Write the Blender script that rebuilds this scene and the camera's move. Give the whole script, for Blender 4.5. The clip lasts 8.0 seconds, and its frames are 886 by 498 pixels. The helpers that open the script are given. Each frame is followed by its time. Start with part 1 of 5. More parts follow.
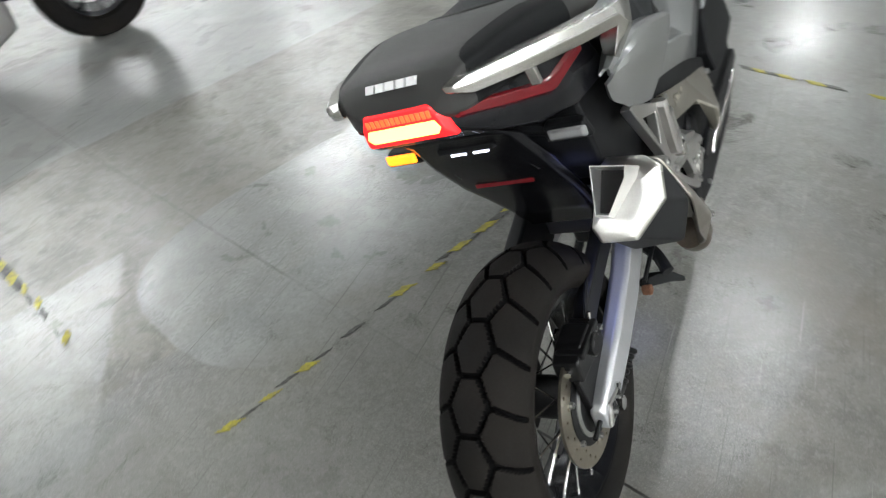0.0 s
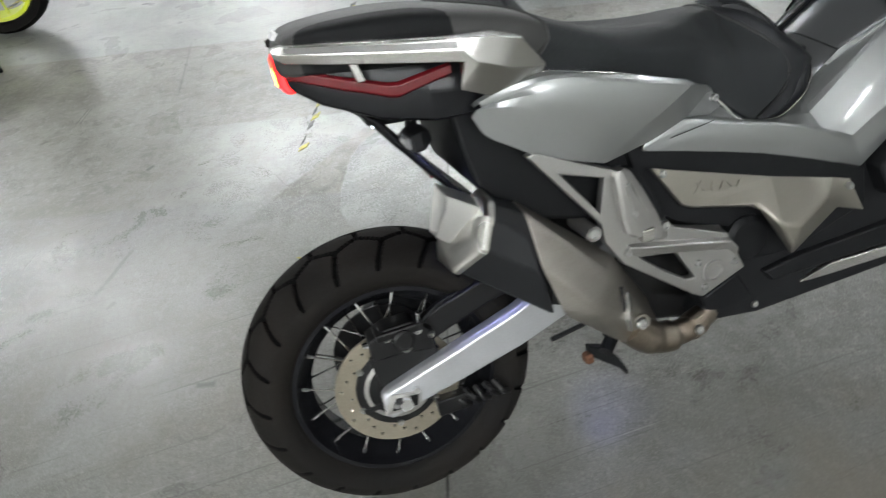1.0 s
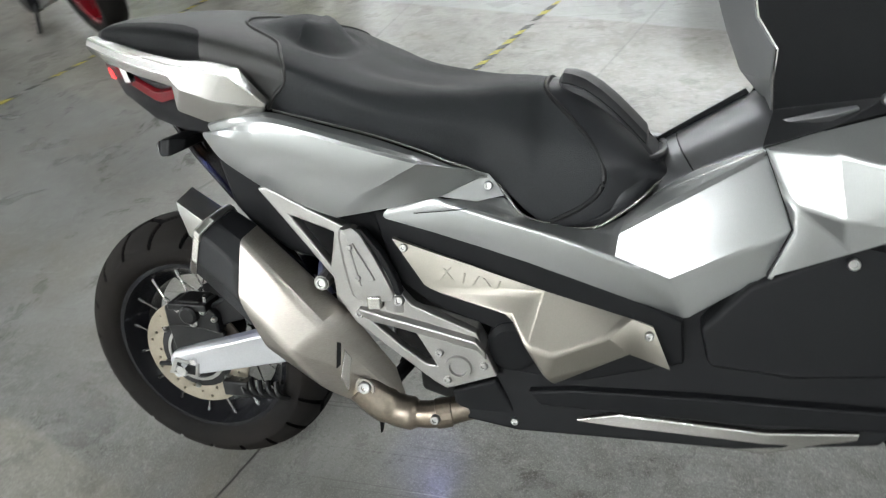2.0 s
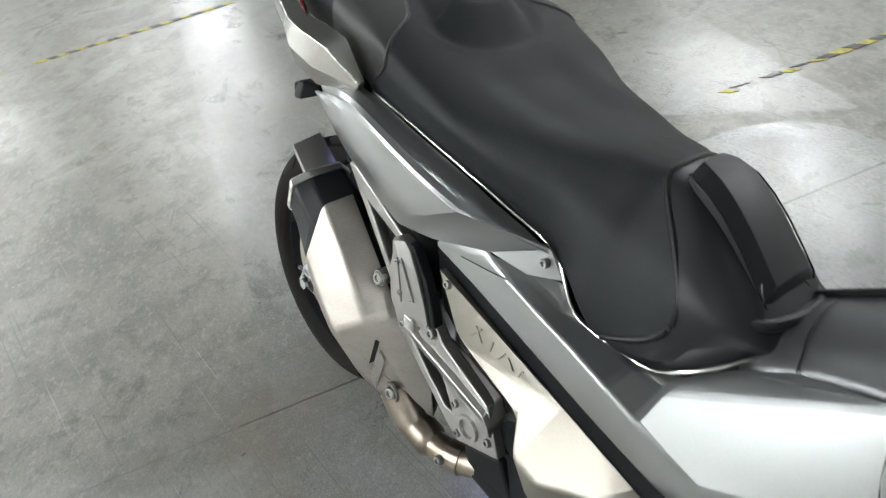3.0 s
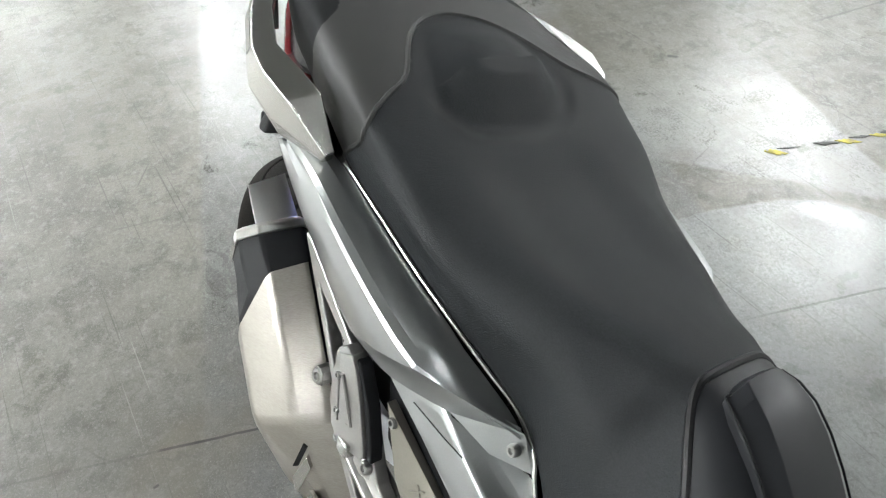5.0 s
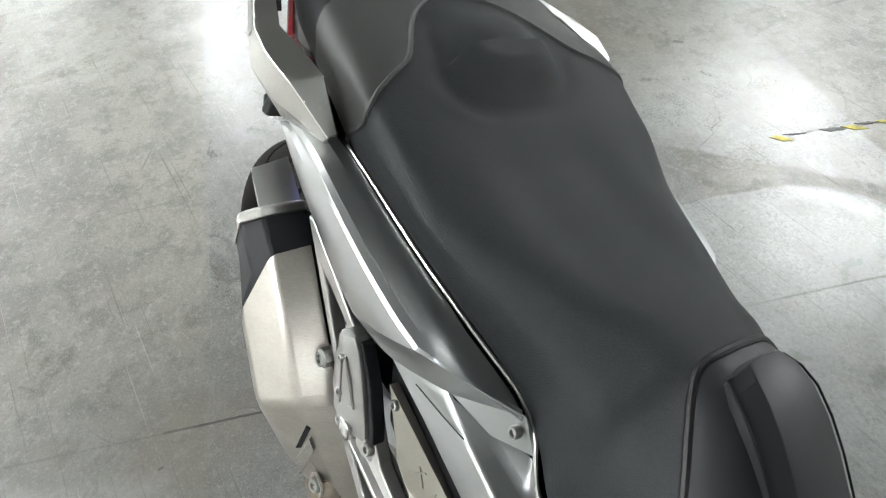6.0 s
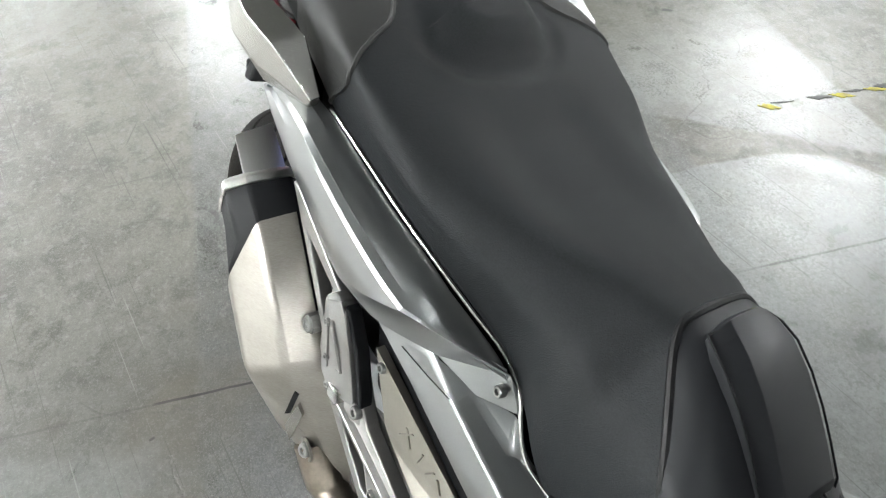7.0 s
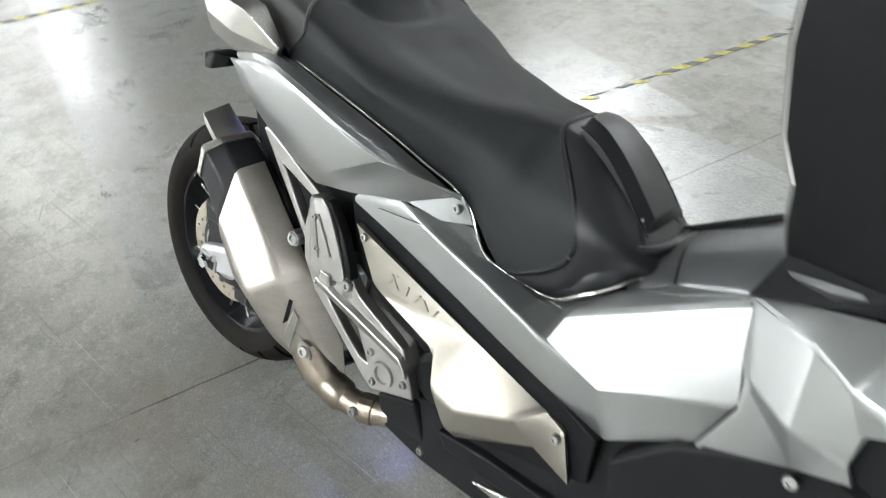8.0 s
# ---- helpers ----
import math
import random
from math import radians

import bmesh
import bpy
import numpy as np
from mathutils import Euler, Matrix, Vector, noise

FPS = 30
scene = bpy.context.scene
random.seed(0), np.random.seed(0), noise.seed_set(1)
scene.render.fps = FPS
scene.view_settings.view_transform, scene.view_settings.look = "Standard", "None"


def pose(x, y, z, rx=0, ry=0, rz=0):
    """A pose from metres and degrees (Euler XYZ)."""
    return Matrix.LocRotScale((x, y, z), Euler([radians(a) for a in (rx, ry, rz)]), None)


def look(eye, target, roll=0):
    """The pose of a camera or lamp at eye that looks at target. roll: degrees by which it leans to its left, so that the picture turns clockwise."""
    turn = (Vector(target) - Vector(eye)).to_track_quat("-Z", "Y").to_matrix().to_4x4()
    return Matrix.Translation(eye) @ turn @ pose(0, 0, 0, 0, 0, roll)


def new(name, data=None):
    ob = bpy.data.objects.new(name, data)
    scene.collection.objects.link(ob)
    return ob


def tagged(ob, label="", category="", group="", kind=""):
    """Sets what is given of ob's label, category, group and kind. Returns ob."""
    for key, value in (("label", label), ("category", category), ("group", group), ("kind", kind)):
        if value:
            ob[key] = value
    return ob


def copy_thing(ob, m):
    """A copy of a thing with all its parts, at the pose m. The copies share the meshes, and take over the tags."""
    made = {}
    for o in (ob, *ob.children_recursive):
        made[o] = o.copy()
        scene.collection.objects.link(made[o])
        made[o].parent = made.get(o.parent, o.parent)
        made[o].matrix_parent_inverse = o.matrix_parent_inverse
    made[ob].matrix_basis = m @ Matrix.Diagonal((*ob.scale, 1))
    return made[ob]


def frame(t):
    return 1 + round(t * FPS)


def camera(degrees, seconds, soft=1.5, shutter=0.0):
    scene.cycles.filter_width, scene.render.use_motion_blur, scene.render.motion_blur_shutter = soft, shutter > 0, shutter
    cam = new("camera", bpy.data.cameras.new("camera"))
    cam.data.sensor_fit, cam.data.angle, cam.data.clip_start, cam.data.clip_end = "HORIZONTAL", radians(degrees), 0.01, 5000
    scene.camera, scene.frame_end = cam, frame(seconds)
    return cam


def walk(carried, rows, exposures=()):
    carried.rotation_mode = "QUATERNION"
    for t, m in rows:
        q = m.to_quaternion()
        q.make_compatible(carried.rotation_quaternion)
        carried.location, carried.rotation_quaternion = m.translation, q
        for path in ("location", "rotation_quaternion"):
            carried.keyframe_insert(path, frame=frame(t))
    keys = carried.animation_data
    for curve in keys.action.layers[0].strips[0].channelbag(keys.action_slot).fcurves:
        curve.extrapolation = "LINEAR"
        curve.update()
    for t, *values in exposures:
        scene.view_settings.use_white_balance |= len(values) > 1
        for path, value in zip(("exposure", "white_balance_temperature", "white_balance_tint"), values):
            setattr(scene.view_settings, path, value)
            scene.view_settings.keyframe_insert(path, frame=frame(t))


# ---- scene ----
cam = camera(63.9, 8.0, soft=1.2, shutter=0.25)
PATH = [
    (0, (-0.795, -0.243, 1.327), (0.554, 0.543, 0.077), -9.7),
    (0.5, (-0.537, -0.679, 1.33), (0.253, 0.646, 0.057), -9.1),
    (1, (-0.074, -0.922, 1.338), (0.258, 0.592, 0.075), -8.8),
    (1.5, (0.469, -1.038, 1.353), (0.416, 0.559, 0.151), -7.9),
    (1.7, (0.663, -0.993, 1.311), (0.429, 0.586, 0.106), -9.1),
    (2.8, (1.194, -0.488, 1.322), (-0.048, 0.392, 0.025), -13.5),
    (3, (1.157, -0.404, 1.323), (-0.145, 0.361, 0.012), -13.1),
    (3.5, (1.071, -0.277, 1.319), (-0.264, 0.283, -0.061), -8.7),
    (4, (0.991, -0.207, 1.338), (-0.311, 0.406, -0.051), -4.7),
    (4.2, (0.958, -0.201, 1.332), (-0.289, 0.504, -0.063), -2.4),
    (5.5, (0.932, -0.189, 1.326), (-0.295, 0.49, -0.1), -3.7),
    (6, (0.937, -0.192, 1.323), (-0.28, 0.479, -0.115), -3.4),
    (6.5, (0.941, -0.192, 1.313), (-0.251, 0.482, -0.144), -2.8),
    (7, (0.95, -0.192, 1.313), (-0.214, 0.472, -0.172), -3.3),
    (7.5, (0.968, -0.27, 1.323), (-0.079, 0.554, -0.169), -1.3),
    (8, (1.202, -0.553, 1.308), (0.132, 0.525, 0.006), -4.2),
]
walk(cam, [(t, look(eye, target, roll)) for t, eye, target, roll in PATH],
     exposures=[(0, -0.27), (0.5, -0.38), (1.0, -0.50), (1.5, -0.10), (3.0, -0.32), (3.5, -0.27), (4.0, -0.07), (5.5, 0.10), (6.5, 0.07), (7.0, 0.09), (7.5, 0.10), (8.0, -0.04)])

# ---------------------------------------------------------------- world and light
world = bpy.data.worlds.new("hall_air")
scene.world = world
world.use_nodes = True
world.node_tree.nodes["Background"].inputs[0].default_value = (0.80, 0.86, 0.82, 1)
world.node_tree.nodes["Background"].inputs[1].default_value = 0.02
scene.view_settings.exposure = 0.0
LAMP_POWER = 162.0


# ---------------------------------------------------------------- materials
def material(name, colour, rough=0.5, metal=0.0, grain=0.0, grain_scale=60.0, bump=0.0, bump_scale=400.0, coat=0.0,
             second=None, blotch=3.0, stretch=(1, 1, 1), spec=0.5, rough_var=0.08):
    """A surface with blotches of a second colour, fine grain, uneven gloss and a fine relief."""
    m = bpy.data.materials.new(name)
    m.use_nodes = True
    nt = m.node_tree
    n, l = nt.nodes, nt.links
    b = n["Principled BSDF"]
    b.inputs["Roughness"].default_value, b.inputs["Metallic"].default_value = rough, metal
    b.inputs["Coat Weight"].default_value, b.inputs["Coat Roughness"].default_value = coat, 0.06
    b.inputs["Specular IOR Level"].default_value = spec
    tc, mp = n.new("ShaderNodeTexCoord"), n.new("ShaderNodeMapping")
    mp.inputs["Scale"].default_value = stretch
    l.new(tc.outputs["Object"], mp.inputs["Vector"])
    big, fine = n.new("ShaderNodeTexNoise"), n.new("ShaderNodeTexNoise")
    big.inputs["Scale"].default_value, big.inputs["Detail"].default_value = blotch, 5
    fine.inputs["Scale"].default_value, fine.inputs["Detail"].default_value = grain_scale, 4
    for t in (big, fine):
        l.new(mp.outputs[0], t.inputs["Vector"])
    second = second or tuple(c * 0.8 for c in colour)
    mix = n.new("ShaderNodeMix")
    mix.data_type = "RGBA"
    mix.inputs[6].default_value, mix.inputs[7].default_value = (*colour, 1), (*second, 1)
    ramp = n.new("ShaderNodeMapRange")
    ramp.inputs[1].default_value, ramp.inputs[2].default_value = 0.35, 0.7
    l.new(big.outputs[0], ramp.inputs[0])
    l.new(ramp.outputs[0], mix.inputs[0])
    gr = n.new("ShaderNodeMapRange")
    gr.inputs[1].default_value, gr.inputs[2].default_value = 0.25, 0.75
    gr.inputs[3].default_value, gr.inputs[4].default_value = 1 - grain, 1 + grain
    l.new(fine.outputs[0], gr.inputs[0])
    mul = n.new("ShaderNodeVectorMath")
    mul.operation = "SCALE"
    l.new(mix.outputs[2], mul.inputs[0])
    l.new(gr.outputs[0], mul.inputs["Scale"])
    l.new(mul.outputs[0], b.inputs["Base Color"])
    rr = n.new("ShaderNodeMapRange")
    rr.inputs[3].default_value, rr.inputs[4].default_value = max(rough - rough_var, 0.02), min(rough + rough_var, 1)
    l.new(big.outputs[0], rr.inputs[0])
    l.new(rr.outputs[0], b.inputs["Roughness"])
    if bump:
        bn, bt = n.new("ShaderNodeBump"), n.new("ShaderNodeTexNoise")
        bt.inputs["Scale"].default_value, bt.inputs["Detail"].default_value = bump_scale, 3
        l.new(mp.outputs[0], bt.inputs["Vector"])
        bn.inputs["Strength"].default_value, bn.inputs["Distance"].default_value = bump, 0.001
        l.new(bt.outputs[0], bn.inputs["Height"])
        l.new(bn.outputs[0], b.inputs["Normal"])
    return m


def glowing(name, colour, strength):
    m = bpy.data.materials.new(name)
    m.use_nodes = True
    b = m.node_tree.nodes["Principled BSDF"]
    b.inputs["Base Color"].default_value = (*colour, 1)
    b.inputs["Emission Color"].default_value = (*colour, 1)
    b.inputs["Emission Strength"].default_value = strength
    return m


SILVER = material("silver_paint", (0.325, 0.335, 0.333), 0.34, 0.82, 0.06, 900, 0.02, 1500, coat=0.6, second=(0.30, 0.310, 0.308), blotch=2, rough_var=0.03)
SATIN = material("dark_satin_grey", (0.115, 0.117, 0.121), 0.30, 0.65, 0.06, 700, 0.05, 900, second=(0.10, 0.102, 0.106))
BRIGHT = material("bright_alloy", (0.60, 0.59, 0.565), 0.24, 1.0, 0.04, 300, 0.04, 600, second=(0.55, 0.54, 0.52))
STEEL = material("brushed_steel", (0.42, 0.396, 0.360), 0.37, 1.0, 0.12, 160, 0.10, 220, stretch=(1, 1, 9), second=(0.37, 0.347, 0.313))
PIPE = material("heated_steel", (0.26, 0.225, 0.185), 0.36, 1.0, 0.12, 160, 0.10, 220, second=(0.20, 0.16, 0.12), blotch=9)
CHROME = material("chrome", (0.75, 0.75, 0.75), 0.08, 1.0, 0.02, 100)
CAPM = material("satin_cap_steel", (0.70, 0.685, 0.655), 0.28, 1.0, 0.05, 300, 0.03, 600, second=(0.64, 0.625, 0.595))
POLISH = material("polished_steel", (0.78, 0.775, 0.76), 0.34, 0.95, 0.03, 300, 0.02, 600)
CAST = material("cast_alloy", (0.42, 0.413, 0.400), 0.33, 0.93, 0.06, 500, 0.08, 900)
COVER = material("champagne_cover", (0.278, 0.261, 0.228), 0.43, 0.9, 0.05, 400, 0.05, 800, second=(0.256, 0.240, 0.209))
SWING = material("swingarm_silver", (0.50, 0.51, 0.53), 0.35, 0.7, 0.05, 300, 0.04, 700)
BLACK = material("black_plastic", (0.0058, 0.0061, 0.0068), 0.50, 0, 0.15, 500, 0.2, 900, second=(0.0078, 0.0082, 0.0090), spec=0.12)
GLOSS = material("gloss_black", (0.006, 0.0062, 0.0075), 0.24, 0, 0.05, 300, 0.02, 500, coat=0.0, spec=0.18)
SEATM = material("seat_cloth", (0.0125, 0.0138, 0.0150), 0.54, 0, 0.30, 520, 0.7, 700, second=(0.0158, 0.0174, 0.0188), blotch=9, spec=0.19)
PILLION = material("pillion_vinyl", (0.025, 0.0250, 0.0240), 0.50, 0, 0.12, 900, 0.4, 1100, second=(0.032, 0.0318, 0.0305), blotch=7, spec=0.3)
INSERT = material("pillion_insert", (0.0052, 0.0056, 0.0062), 0.62, 0, 0.2, 520, 0.5, 700, second=(0.0072, 0.0076, 0.0082), blotch=9, spec=0.12)
CANB = material("heatproof_black", (0.008, 0.0085, 0.010), 0.5, 0.0, 0.1, 600, 0.2, 900, spec=0.3)
RUBBER = material("tyre_rubber", (0.0072, 0.0069, 0.0068), 0.72, 0, 0.15, 300, 0.35, 700, second=(0.0118, 0.0102, 0.0090), blotch=7, spec=0.07)
# darker copy of the tyre rubber, standing in for shade inside the tread
GROOVE_SHADE = material("shaded_groove_rubber", (0.0028, 0.0028, 0.0029), 0.8, 0, 0.1, 300, 0.2, 700, spec=0.03)
DARK = material("dark_engine", (0.006, 0.006, 0.0065), 0.45, 0.3, 0.2, 120, 0.3, 300, spec=0.35)
DISC = material("disc_steel", (0.40, 0.36, 0.29), 0.32, 0.95, 0.08, 300, 0.06, 500)
REDL = material("red_lens", (0.10, 0.004, 0.007), 0.22, 0, 0.05, 200, spec=0.35)
CLEARL = material("pale_lens", (0.30, 0.30, 0.31), 0.14, 0.5, 0.05, 200, coat=0.5)
RUST = material("rusty_steel", (0.12, 0.05, 0.025), 0.8, 0.2, 0.3, 200, 0.4, 300)
WHITE = material("white_print", (0.75, 0.75, 0.75), 0.4)
TAIL_ON = glowing("tail_lamp_lit", (1.0, 0.010, 0.012), 2.8)
TAIL_HOT = glowing("tail_lamp_core", (1.0, 0.36, 0.075), 10.0)
TAIL_LED = glowing("tail_lamp_dots", (1.0, 0.045, 0.012), 6.0)
GREYP = material("grey_plastic", (0.10, 0.102, 0.105), 0.48, 0, 0.06, 700, 0.1, 900, second=(0.088, 0.09, 0.093), spec=0.35)
SCREWM = material("dull_screw_steel", (0.42, 0.42, 0.41), 0.30, 1.0, 0.08, 300)
AMBER_ON = glowing("amber_lit", (1.0, 0.24, 0.01), 3.5)
PADM = material("satin_pad", (0.0108, 0.0115, 0.0132), 0.40, 0, 0.06, 900, 0.12, 1300, second=(0.0128, 0.0135, 0.0154), blotch=5, spec=0.30)
LED_ON = glowing("plate_led", (0.75, 0.8, 1.0), 14)
YELLOW = material("yellow_tape", (0.42, 0.36, 0.02), 0.5, 0, 0.2, 200, 0.2, 300, second=(0.20, 0.18, 0.06), blotch=45)
TAPEB = material("black_tape", (0.03, 0.03, 0.028), 0.5, 0, 0.3, 200, 0.2, 300, second=(0.09, 0.09, 0.08), blotch=30)
PAINTY = material("yellow_rim_paint", (0.55, 0.62, 0.03), 0.35, 0, 0.05, 200)
OLIVE = material("olive_paint", (0.20, 0.20, 0.15), 0.35, 0.3, 0.05, 200, coat=0.4)
WALL = material("hall_wall", (0.26, 0.265, 0.26), 0.8, 0, 0.05, 30, 0.1, 100, second=(0.22, 0.225, 0.22), blotch=0.3)
PALE = material("pale_wall", (0.74, 0.75, 0.73), 0.7, 0, 0.04, 30, 0.1, 100, second=(0.68, 0.69, 0.67), blotch=0.4)
CEIL = material("hall_ceiling", (0.20, 0.205, 0.205), 0.85, 0, 0.05, 20, second=(0.16, 0.165, 0.165), blotch=0.2)
TUBE = glowing("lamp_diffuser", (0.968, 1.0, 1.01), LAMP_POWER)


def concrete():
    """Worn polished concrete: two pours that meet on a straight line, smooth lighter patches, stains, speckle, scratches and saw cuts."""
    m = bpy.data.materials.new("polished_concrete")
    m.use_nodes = True
    n, l = m.node_tree.nodes, m.node_tree.links
    b = n["Principled BSDF"]
    tc = n.new("ShaderNodeTexCoord")
    rot = n.new("ShaderNodeMapping")
    rot.inputs["Rotation"].default_value = (0, 0, radians(19.3))
    l.new(tc.outputs["Object"], rot.inputs["Vector"])
    sep = n.new("ShaderNodeSeparateXYZ")
    l.new(rot.outputs[0], sep.inputs[0])

    def noise_tex(scale, detail=5, rough=0.55, dist=0.0, vec=None):
        t = n.new("ShaderNodeTexNoise")
        t.inputs["Scale"].default_value, t.inputs["Detail"].default_value = scale, detail
        t.inputs["Roughness"].default_value, t.inputs["Distortion"].default_value = rough, dist
        l.new(vec or rot.outputs[0], t.inputs["Vector"])
        return t.outputs[0]

    def ramp(src, lo, hi, a=0.0, z=1.0):
        r = n.new("ShaderNodeMapRange")
        r.interpolation_type = "SMOOTHSTEP"
        for k, v in enumerate((lo, hi, a, z)):
            r.inputs[k + 1].default_value = v
        l.new(src, r.inputs[0])
        return r.outputs[0]

    def maths(op, a, z):
        t = n.new("ShaderNodeMath")
        t.operation = op
        for k, v in enumerate((a, z)):
            if isinstance(v, (int, float)):
                t.inputs[k].default_value = v
            else:
                l.new(v, t.inputs[k])
        return t.outputs[0]

    def mix(f, a, z):
        t = n.new("ShaderNodeMix")
        t.data_type = "RGBA"
        if isinstance(f, (int, float)):
            t.inputs[0].default_value = f
        else:
            l.new(f, t.inputs[0])
        for k, v in ((6, a), (7, z)):
            if isinstance(v, tuple):
                t.inputs[k].default_value = (*v, 1)
            else:
                l.new(v, t.inputs[k])
        return t.outputs[2]

    big, mid, fine, grit = noise_tex(0.55, 4), noise_tex(3.2, 6, 0.62, 0.4), noise_tex(120, 6, 0.7), noise_tex(260, 3, 0.7)
    col = mix(ramp(big, 0.35, 0.65), (0.210, 0.201, 0.169), (0.165, 0.161, 0.140))
    col = mix(ramp(mid, 0.45, 0.66, 0, 0.70), col, (0.088, 0.083, 0.068))
    # the cooler, coarser pour on one side of a straight line
    wob = maths("ADD", sep.outputs[1], maths("MULTIPLY", maths("SUBTRACT", mid, 0.5), 0.03))
    pour = maths("MULTIPLY", ramp(maths("SUBTRACT", wob, maths("MULTIPLY", sep.outputs[0], 0.031)), -0.262, -0.238), ramp(wob, 1.10, 1.06))
    band = maths("MULTIPLY", ramp(wob, 2.490, 2.515), ramp(wob, 3.75, 3.60))
    col = mix(maths("MULTIPLY", pour, 0.75), col, (0.132, 0.138, 0.138))
    col = mix(ramp(noise_tex(11, 8, 0.74, 0.3), 0.46, 0.64, 0, 0.72), col, (0.060, 0.057, 0.047))
    col = mix(ramp(noise_tex(2.3, 8, 0.70, 0.8), 0.50, 0.62, 0, 0.40), col, (0.105, 0.094, 0.070))
    col = mix(ramp(noise_tex(34, 5, 0.7), 0.50, 0.64, 0, 0.62), col, (0.235, 0.232, 0.215))
    speck = ramp(fine, 0.42, 0.66)
    col = mix(maths("MULTIPLY", speck, maths("ADD", 0.30, maths("MULTIPLY", pour, 0.40))), col, (0.062, 0.061, 0.055))
    col = mix(maths("MULTIPLY", ramp(grit, 0.52, 0.66), maths("ADD", 0.40, maths("MULTIPLY", pour, 0.40))), col, (0.27, 0.27, 0.256))
    # smooth pale patches
    patch = ramp(noise_tex(0.95, 5, 0.5, 0.6), 0.59, 0.64, 0, 0.35)
    torn = maths("MULTIPLY", maths("SUBTRACT", noise_tex(4.2, 9, 0.70), 0.5), 0.16)
    thin = ramp(noise_tex(7.5, 6, 0.66), 0.64, 0.44, 0.60, 1.0)

    def blob(cx, cy, rx, ry, lo, hi):
        """A rounded patch in the slab's own directions, solid inside lo and gone at hi."""
        ax = maths("POWER", maths("ABSOLUTE", maths("DIVIDE", maths("SUBTRACT", sep.outputs[0], cx), rx), 0.0), 3.0)
        ay = maths("POWER", maths("ABSOLUTE", maths("DIVIDE", maths("SUBTRACT", sep.outputs[1], cy), ry), 0.0), 3.0)
        return ramp(maths("ADD", maths("ADD", ax, ay), torn), hi, lo)

    # the repaired skin on the far side of the stand: a rounded area, and another beyond a brown gap
    main = maths("MULTIPLY", maths("MAXIMUM", blob(0.36, 1.16, 0.68, 0.45, 0.97, 1.03), blob(0.98, 1.28, 0.42, 0.34, 0.9, 1.1)), ramp(maths("ADD", sep.outputs[1], torn), 0.72, 1.02))
    slant = maths("SUBTRACT", maths("SUBTRACT", sep.outputs[0], -0.216), maths("MULTIPLY", maths("SUBTRACT", sep.outputs[1], 1.627), 0.63))
    side = maths("MULTIPLY", ramp(maths("ADD", slant, maths("MULTIPLY", torn, 0.75)), 0.016, -0.018), ramp(maths("ADD", sep.outputs[1], maths("MULTIPLY", torn, 0.30)), 1.655, 1.635))
    side = maths("MULTIPLY", side, maths("MULTIPLY", ramp(maths("ADD", sep.outputs[0], torn), -1.15, -0.75), ramp(maths("ADD", sep.outputs[1], torn), 0.65, 1.15)))
    patch = maths("MAXIMUM", patch, maths("MULTIPLY", maths("MAXIMUM", main, maths("MULTIPLY", side, 0.70)), thin))
    col = mix(maths("MULTIPLY", band, 0.58), col, (0.262, 0.275, 0.278))
    # a broad paler stretch behind the rear wheel and a darker one beside the engine
    col = mix(maths("MULTIPLY", blob(-0.42, 0.42, 0.85, 0.55, 0.35, 1.25), 0.34), col, (0.262, 0.256, 0.232))
    col = mix(maths("MULTIPLY", blob(0.55, -0.28, 0.75, 0.50, 0.30, 1.20), 0.36), col, (0.088, 0.088, 0.080))
    col = mix(maths("MULTIPLY", patch, 0.68), col, (0.295, 0.308, 0.305))
    # coarse grains of sand and stone in the worn skin
    col = mix(ramp(noise_tex(80, 6, 0.78), 0.47, 0.60, 0, 0.28), col, (0.085, 0.080, 0.068))
    col = mix(ramp(noise_tex(150, 4, 0.72, 0.0), 0.54, 0.66, 0, 0.22), col, (0.37, 0.37, 0.35))
    # brown stains
    col = mix(maths("MULTIPLY", ramp(noise_tex(1.7, 6, 0.6), 0.53, 0.70), 0.50), col, (0.120, 0.103, 0.076))
    # dark scuffs: thin, long streaks
    st = n.new("ShaderNodeMapping")
    st.inputs["Rotation"].default_value, st.inputs["Scale"].default_value = (0, 0, radians(-52)), (1.4, 24, 1)
    l.new(tc.outputs["Object"], st.inputs["Vector"])
    col = mix(maths("MULTIPLY", ramp(noise_tex(1.3, 3, 0.5, 0.0, st.outputs[0]), 0.70, 0.76), 0.35), col, (0.07, 0.07, 0.066))
    # fine pale and dark scratches in two directions, and dark drips
    for ang, sc, lo, tone, amt in ((18, (1.1, 70, 1), 0.715, (0.30, 0.30, 0.28), 0.45), (-71, (0.9, 85, 1), 0.70, (0.050, 0.047, 0.040), 0.5), (64, (0.7, 60, 1), 0.70, (0.050, 0.046, 0.039), 0.5), (37, (1.2, 110, 1), 0.70, (0.055, 0.051, 0.044), 0.4), (-25, (0.8, 95, 1), 0.70, (0.055, 0.051, 0.044), 0.45)):
        sm = n.new("ShaderNodeMapping")
        sm.inputs["Rotation"].default_value, sm.inputs["Scale"].default_value = (0, 0, radians(ang)), sc
        l.new(tc.outputs["Object"], sm.inputs["Vector"])
        col = mix(maths("MULTIPLY", ramp(noise_tex(1.6, 2, 0.4, 0.0, sm.outputs[0]), lo, lo + 0.03), amt), col, tone)
    dots = n.new("ShaderNodeTexVoronoi")
    dots.inputs["Scale"].default_value = 5.5
    l.new(rot.outputs[0], dots.inputs["Vector"])
    dist = maths("ADD", dots.outputs["Distance"], maths("MULTIPLY", maths("SUBTRACT", noise_tex(30, 3), 0.5), 0.09))
